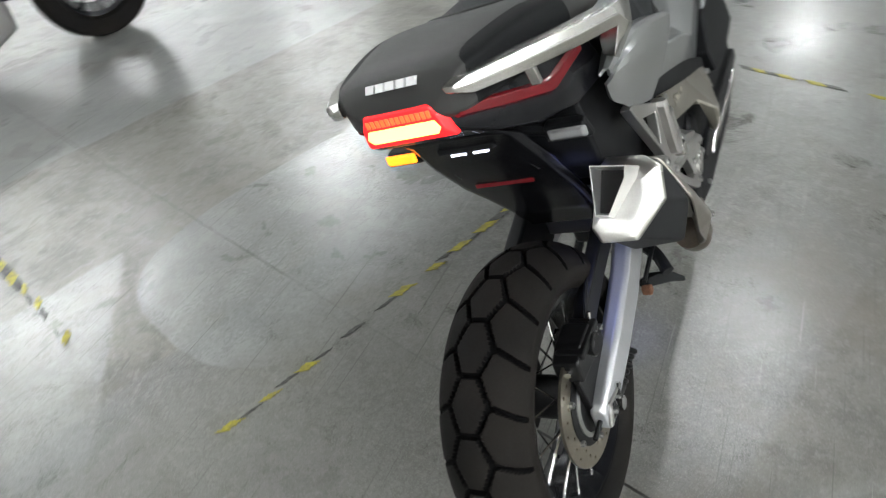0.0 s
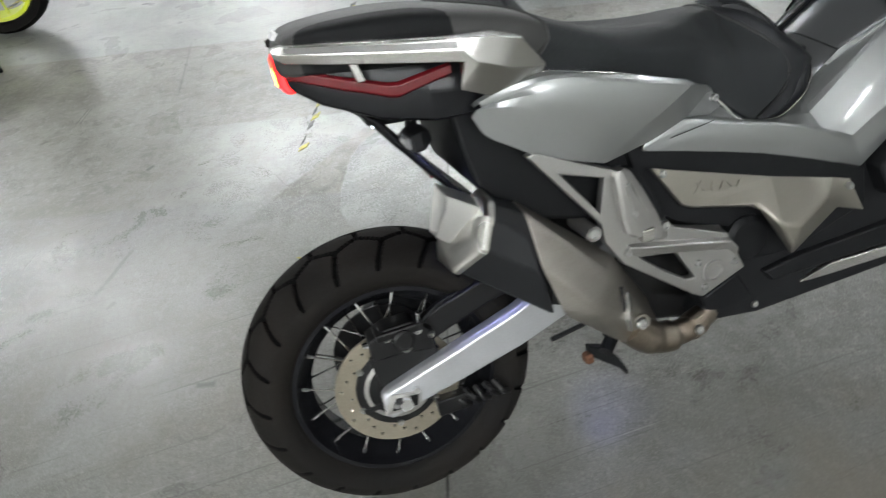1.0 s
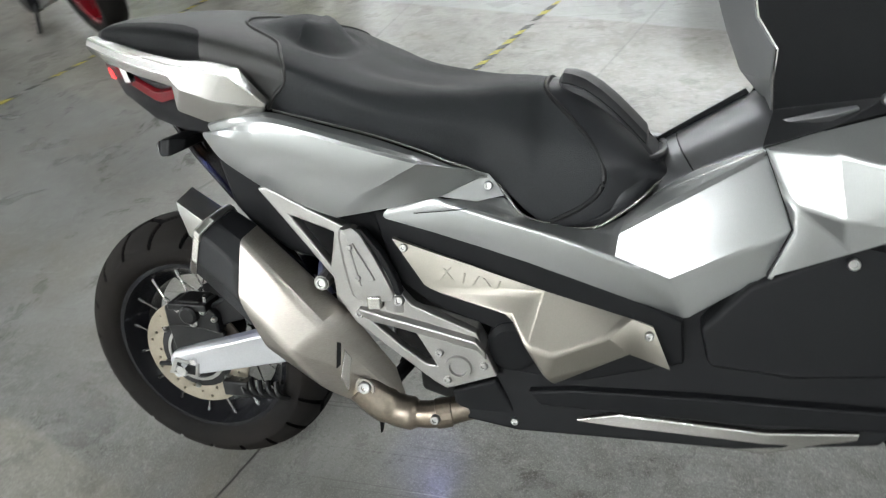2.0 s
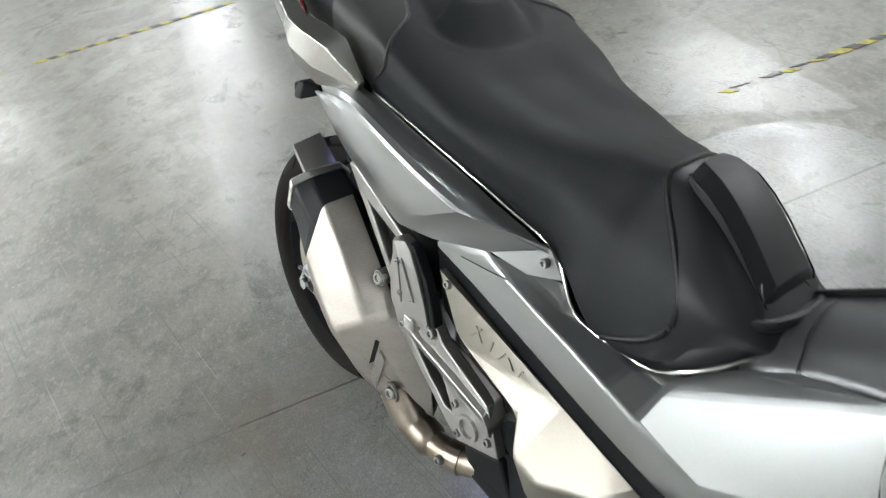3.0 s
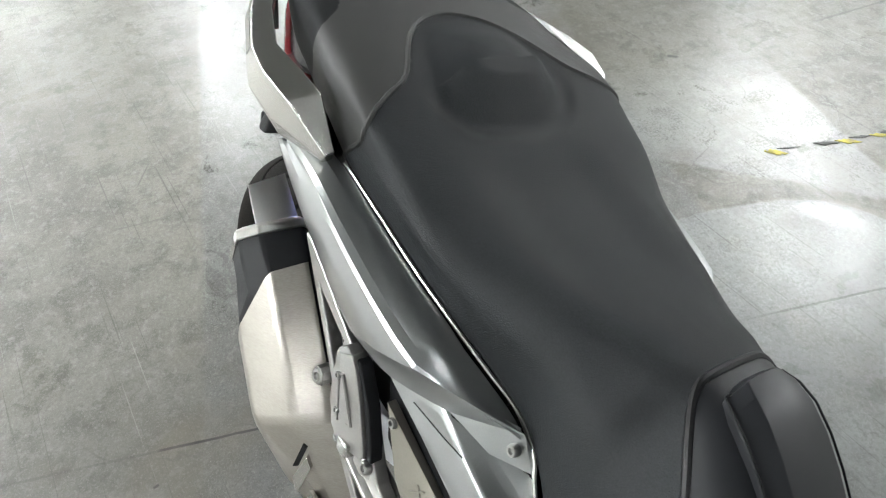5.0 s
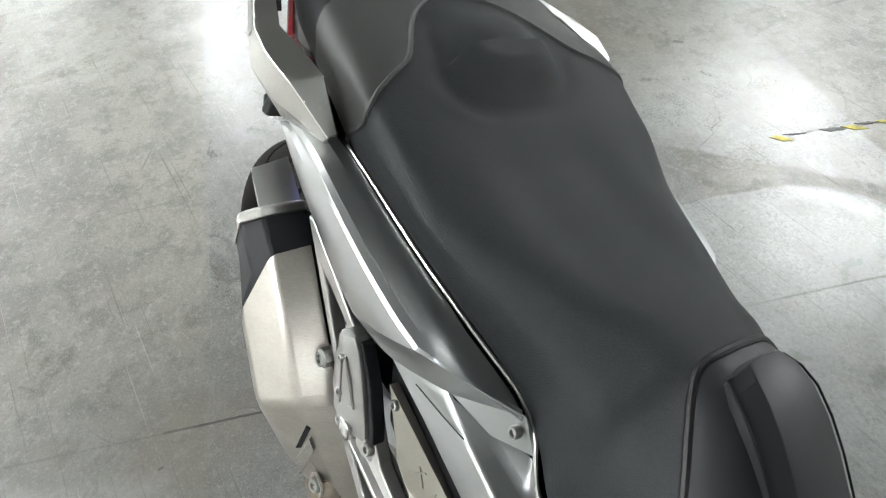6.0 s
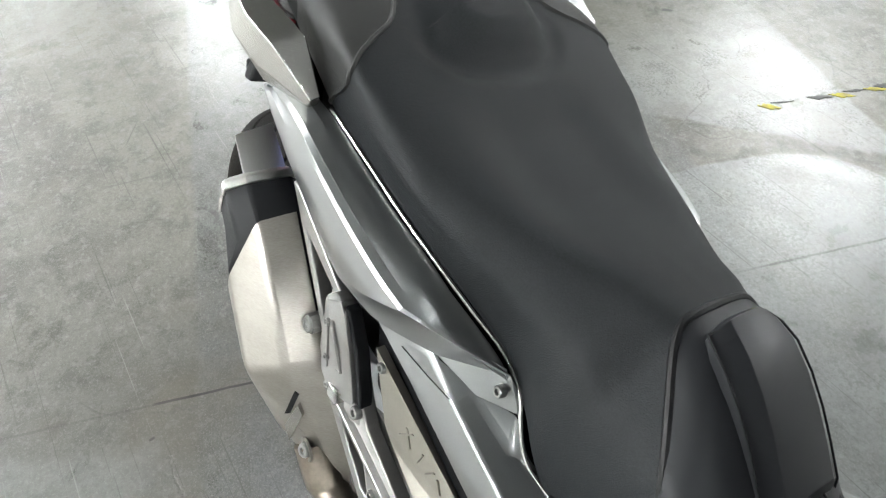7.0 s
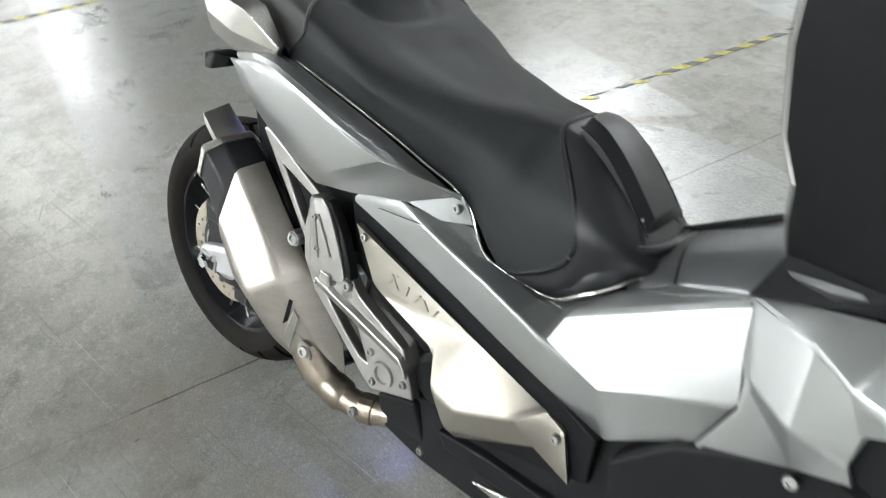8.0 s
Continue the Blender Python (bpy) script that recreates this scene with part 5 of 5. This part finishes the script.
fair = [(1.062, -0.112, 0.7315), (1.139, -0.168, 0.738), (1.190, -0.212, 0.732), (1.36, -0.245, 0.715), (1.098, -0.171, 0.627), (1.150, -0.202, 0.657), (1.222, -0.211, 0.640), (1.36, -0.250, 0.620), (1.164, -0.182, 0.612),
        (1.070, -0.170, 0.556), (1.36, -0.150, 0.560), (1.138, -0.140, 0.766), (1.215, -0.165, 0.795), (1.40, -0.160, 0.840), (1.55, -0.10, 0.780), (1.52, -0.12, 0.600), (1.066, -0.098, 0.724), (1.103, -0.150, 0.622), (1.078, -0.150, 0.552),
        (1.238, -0.222, 0.715), (1.213, -0.212, 0.697), (1.212, -0.209, 0.657), (1.096, -0.166, 0.666), (1.080, -0.145, 0.680)]
panel("front_fairing", fair, [(0, 1, 5, 22), (1, 2, 20, 21, 5), (2, 19, 20), (2, 3, 19), (22, 5, 8), (5, 21, 6, 8), (22, 8, 9, 4), (0, 11, 1), (11, 12, 2, 1), (12, 13, 3, 2), (13, 14, 15, 7, 3), (7, 15, 10), (0, 22, 23, 16), (22, 4, 17, 23), (4, 9, 18, 17)], SILVER,
      "silver painted front fairing with a folded wedge", bevel=0.0015, segs=2, soft=0.005)
panel("air_duct", [(x, y + 0.012, z) for x, y, z in (fair[k] for k in (19, 3, 7, 6, 21, 20, 10, 8))], [(0, 1, 2, 3, 4, 5), (3, 2, 6, 7)], BLACK, "black air duct opening in the fairing", bevel=0.001)
for side in (1, -1):
    part("fairing_gap", tube([(1.062, -0.105, 0.7305), (1.080, -0.140, 0.681), (1.0985, -0.158, 0.627), (1.072, -0.158, 0.556)], 0.0014, 6, side=side), DARK, SC, "dark gap beside the fairing")
RIDGE = [(1.066, 0.785), (1.036, 0.822), (1.013, 0.880), (0.994, 0.940), (0.976, 0.995), (0.968, 1.070)]
COWL = [(1.070, -0.076, 0.780), (1.062, -0.104, 0.828), (1.060, -0.128, 0.872), (1.034, -0.122, 0.914), (1.016, -0.140, 1.000), (1.010, -0.150, 1.075)]
for side in (1, -1):
    cowl = [[(rx, 0.022, rz), (rx + 0.006, -0.008, rz - 0.001), (ex, ey, ez)] for (rx, rz), (ex, ey, ez) in zip(RIDGE, COWL)]
    part("inner_cowl", loft(cowl, closed=False, side=side), GREYP, SC, "grey plastic inner cowl with a folded edge", solid=0.004, bevel=0.002, angle=12)
    part("cowl_edge", tube(COWL, 0.0022, 6, side=side), BRIGHT, SC, "thin bright edge of the inner cowl")
    panel_pts = COWL + [(1.055, -0.113, 0.733), (1.138, -0.138, 0.768), (1.215, -0.163, 0.797), (1.190, -0.160, 0.812), (1.225, -0.195, 0.895), (1.205, -0.215, 1.000), (1.200, -0.215, 1.075), (1.36, -0.13, 0.86), (1.36, -0.13, 1.06)]
    shield_faces = [(0, 6, 7), (0, 7, 9), (9, 7, 8), (0, 9, 1), (1, 9, 10, 2), (2, 10, 11, 3), (3, 11, 4), (4, 11, 12, 5), (9, 8, 13, 10), (10, 13, 14, 11), (11, 14, 12)]
    part("leg_shield", faces(panel_pts, shield_faces, side), BLACK, SC, "black leg shield beside the inner cowl", solid=0.005, bevel=0.005, segs=3)
part("shield_rib", loft([[(1.075, -0.090, 0.768), (1.080, -0.096, 0.764), (1.085, -0.090, 0.756)], [(1.125, -0.128, 0.790), (1.130, -0.137, 0.782), (1.135, -0.130, 0.772)], [(1.160, -0.146, 0.800), (1.163, -0.150, 0.796), (1.166, -0.146, 0.790)]]), SATIN, SC, "dark satin rib on the leg shield", bevel=0.003)
part("dash_top", loft([[(x, -w, z), (x, w, z), (x + 0.01, w, z + 0.03), (x + 0.01, -w, z + 0.03)] for x, w, z in ((0.975, 0.135, 1.070), (1.08, 0.18, 1.085), (1.22, 0.20, 1.09), (1.38, 0.13, 1.06))]), BLACK, SC, "black dash top", bevel=0.012, segs=3)

for side in (1, -1):
    part("fork_leg", tube([(1.59, -0.085, 0.30), (1.34, -0.085, 0.92)], 0.022, 12, side=side), DARK, SC, "black fork leg")
ff = []
for k in range(10):
    a = radians(35 + k * 13)
    ff.append([(1.59 + 0.325 * math.cos(a), y, 0.305 + 0.325 * math.sin(a) + dz) for y, dz in ((-0.07, -0.03), (-0.05, 0.0), (0.05, 0.0), (0.07, -0.03))])
part("front_mudguard", loft(ff, closed=False), BLACK, SC, "black front mudguard", solid=0.004)
part("handlebar", tube(spline([(1.38, -0.30, 1.06), (1.32, -0.18, 1.09), (1.24, -0.02, 1.09), (1.19, 0.12, 1.09), (1.15, 0.24, 1.08), (1.12, 0.36, 1.05)]), 0.012, 10), BLACK, SC, "black handlebar")

# the plate lights throw a bluish glow down on the swingarm
led = bpy.data.lights.new("plate_light", "SPOT")
led.energy, led.color, led.spot_size, led.spot_blend, led.shadow_soft_size = 2.2, (0.32, 0.38, 1.0), radians(62), 0.6, 0.006
glow = new("plate_light", led)
glow.parent = hold
glow.matrix_local = look((0.128, -0.116, 0.735), (0.30, -0.10, 0.30))

# covers and mouldings on the black lower body
for side in (1, -1):
    part("clutch_cover", tube([(0.695, -0.14, 0.41), (0.695, -0.172, 0.412), (0.695, -0.178, 0.412)], [0.046, 0.044, 0.034], 24, side=side), BLACK, SC, "round black clutch cover")
    fb = plate([(0.72, 0.335), (0.80, 0.345), (0.98, 0.350), (1.27, 0.352), (1.28, 0.318), (1.05, 0.306), (0.74, 0.308)], [], -0.183, 0.05, side)
    part("footboard", fb, BLACK, SC, "black footboard edge", bevel=0.005)
    up = plate([(0.985, 0.470), (1.05, 0.540), (1.20, 0.612), (1.31, 0.570), (1.31, 0.420), (1.12, 0.400), (1.00, 0.410)], [], -0.158, 0.05, side)
    for v in up.verts:
        v.co.y += (-1 if side > 0 else 1) * 0.16 * max(0.0, 0.60 - v.co.z)
    part("leg_cover", up, BLACK, SC, "black leg shield cover", bevel=0.008)
    part("lower_side_cover", plate([(0.585, 0.320), (0.665, 0.350), (0.705, 0.275), (0.690, 0.262), (0.600, 0.268)], [], -0.180, 0.05, side), BLACK, SC, "black lower side cover", bevel=0.006)
part("sump", loft([[(x, -w, z0), (x, -w, z1), (x, w, z1), (x, w, z0)] for x, w, z0, z1 in ((0.50, 0.10, 0.26, 0.36), (0.65, 0.13, 0.235, 0.34), (1.05, 0.13, 0.225, 0.34), (1.18, 0.10, 0.26, 0.34))]), DARK, SC, "dark engine sump", bevel=0.012)
part("side_rod", tube([(0.30, -0.118, 0.300), (0.40, -0.118, 0.315)], 0.005, 6), DARK, SC)

# invented lamp, added only to cast the bluish spot on the floor
glow_box = part("added_glow_box", box(0.435, 0.465, -0.035, -0.005, 0.262, 0.280), BLACK, SC, "small made-up black lamp added under the engine", bevel=0.004)
part("glow_box_face", box(0.440, 0.460, -0.030, -0.010, 0.258, 0.262), LED_ON, glow_box, "lit bluish lens of the added lamp")
under = bpy.data.lights.new("added_floor_glow", "SPOT")
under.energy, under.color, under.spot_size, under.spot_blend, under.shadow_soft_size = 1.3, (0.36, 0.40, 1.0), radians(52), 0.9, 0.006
down = new("added_floor_glow", under)
down.parent = glow_box
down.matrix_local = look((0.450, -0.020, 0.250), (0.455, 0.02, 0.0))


# ---------------------------------------------------------------- other motorcycles parked beyond
def plain_wheel(parent, x, y, z, r, half, heading, rim_mat, name="wheel"):
    """A simple wheel for a far motorcycle: tyre, coloured rim, spokes and hub."""
    m = pose(x, y, z, 0, 0, heading)
    def turned(bm):
        bm.transform(m)
        return bm
    prof = [(r, 0.0), (r - 0.008, half * 0.6), (r - 0.035, half), (r - half, half * 0.95), (r - half - 0.01, half * 0.7), (r - half - 0.01, -half * 0.7), (r - half, -half * 0.95), (r - 0.035, -half), (r - 0.008, -half * 0.6)]
    w = part(name, turned(revolve(prof, 0, 0, 40)), RUBBER, parent, "black rubber tyre")
    part("rim", turned(revolve([(r - half + 0.005, half * 0.8), (r - half, -half * 0.8), (r - half - 0.03, -half * 0.6), (r - half - 0.03, half * 0.6)], 0, 0, 40)), rim_mat, w)
    part("hub", turned(revolve([(0.045, 0.05), (0.045, -0.05), (0.018, -0.06), (0.018, 0.06)], 0, 0, 20)), CAST, w)
    for k in range(10):
        a = 2 * math.pi * k / 10
        part("spoke", turned(tube([(0.04 * math.cos(a), 0, 0.04 * math.sin(a)), ((r - 0.10) * math.cos(a + 0.25), 0, (r - 0.10) * math.sin(a + 0.25))], 0.007, 6)), rim_mat, w)
    return w


def parked_motorcycle(label, x, y, heading, rim_mat, body_mat, stand=((0.62, 0.10, 0.30), (0.52, 0.26, 0.04)), wide=0.075):
    """A plain parked motorcycle with its rear wheel at x, y: wheels, frame, engine, tank, seat, silencer and stand."""
    t = thing("motorcycle", label, "motorcycle", pose(x, y, 0, -8, 0, heading), "parked motorcycles")
    plain_wheel(t, 0, 0, 0.31, 0.31, wide, 0, rim_mat, "rear_wheel")
    plain_wheel(t, 1.40, 0, 0.31, 0.31, 0.06, 0, rim_mat, "front_wheel")
    part("engine", loft([[(a, -w, z0), (a, -w, z1), (a, w, z1), (a, w, z0)] for a, w, z0, z1 in ((0.42, 0.10, 0.20, 0.48), (0.60, 0.16, 0.13, 0.58), (0.85, 0.15, 0.15, 0.60), (0.98, 0.10, 0.30, 0.52))]), CAST, t, bevel=0.02)
    part("tank", loft([[(a, -w, z0), (a, -w * 0.8, z1), (a, w * 0.8, z1), (a, w, z0)] for a, w, z0, z1 in ((0.62, 0.10, 0.68, 0.80), (0.75, 0.15, 0.66, 0.92), (0.95, 0.14, 0.68, 0.92), (1.05, 0.08, 0.74, 0.84))]), body_mat, t, bevel=0.03)
    part("seat", loft([[(a, -w, z0), (a, -w, z1), (a, w, z1), (a, w, z0)] for a, w, z0, z1 in ((-0.10, 0.08, 0.78, 0.85), (0.30, 0.13, 0.70, 0.80), (0.62, 0.11, 0.68, 0.78))]), SEATM, t, bevel=0.02)
    for s in (1, -1):
        part("swingarm", tube([(0, -0.10 * s, 0.31), (0.45, -0.10 * s, 0.38)], 0.022, 8), BLACK, t)
        part("fork_leg", tube([(1.40, -0.09 * s, 0.31), (1.12, -0.09 * s, 0.95)], 0.022, 10), BRIGHT, t)
        part("frame_rail", tube(spline([(0.45, -0.10 * s, 0.40), (0.35, -0.10 * s, 0.70), (0.75, -0.10 * s, 0.66), (1.08, -0.06 * s, 0.86)]), 0.016, 8), BLACK, t)
    part("handlebar", tube(spline([(0.98, -0.36, 1.04), (1.08, -0.18, 1.03), (1.10, 0, 1.0), (1.08, 0.18, 1.03), (0.98, 0.36, 1.04)]), 0.012, 8), BLACK, t)
    part("silencer", tube(spline([(0.60, -0.17, 0.28), (0.30, -0.18, 0.30), (-0.15, -0.19, 0.44)]), [0.022] * 6 + [0.05] * 7, 12), STEEL, t)
    part("crankcase_cover", tube([(0.68, 0.13, 0.23), (0.68, 0.19, 0.23), (0.68, 0.205, 0.23)], [0.125, 0.115, 0.09], 20), body_mat, t, bevel=0.01)
    part("side_stand", tube(stand, 0.012, 8), BLACK, t)
    return t


home = pose(-1.37, 3.69, 0, -8, 0, 172)
leg = [tuple(home.inverted() @ Vector(v)) for v in ((-1.62, 3.68, 0.36), (-1.49, 3.38, 0.20), (-1.345, 3.03, 0.012))]
parked_motorcycle("parked motorcycle with a yellow-green spoked wheel", -1.37, 3.69, 172, PAINTY, OLIVE, leg)
parked_motorcycle("parked black motorcycle with wide black tyres", 1.95, 3.30, 150, GLOSS, GLOSS, ((0.62, -0.10, 0.30), (0.60, -0.22, 0.06)), wide=0.12)
parked_motorcycle("parked black and red motorcycle beside the tape", -2.22, 2.62, 150, REDL, GLOSS)
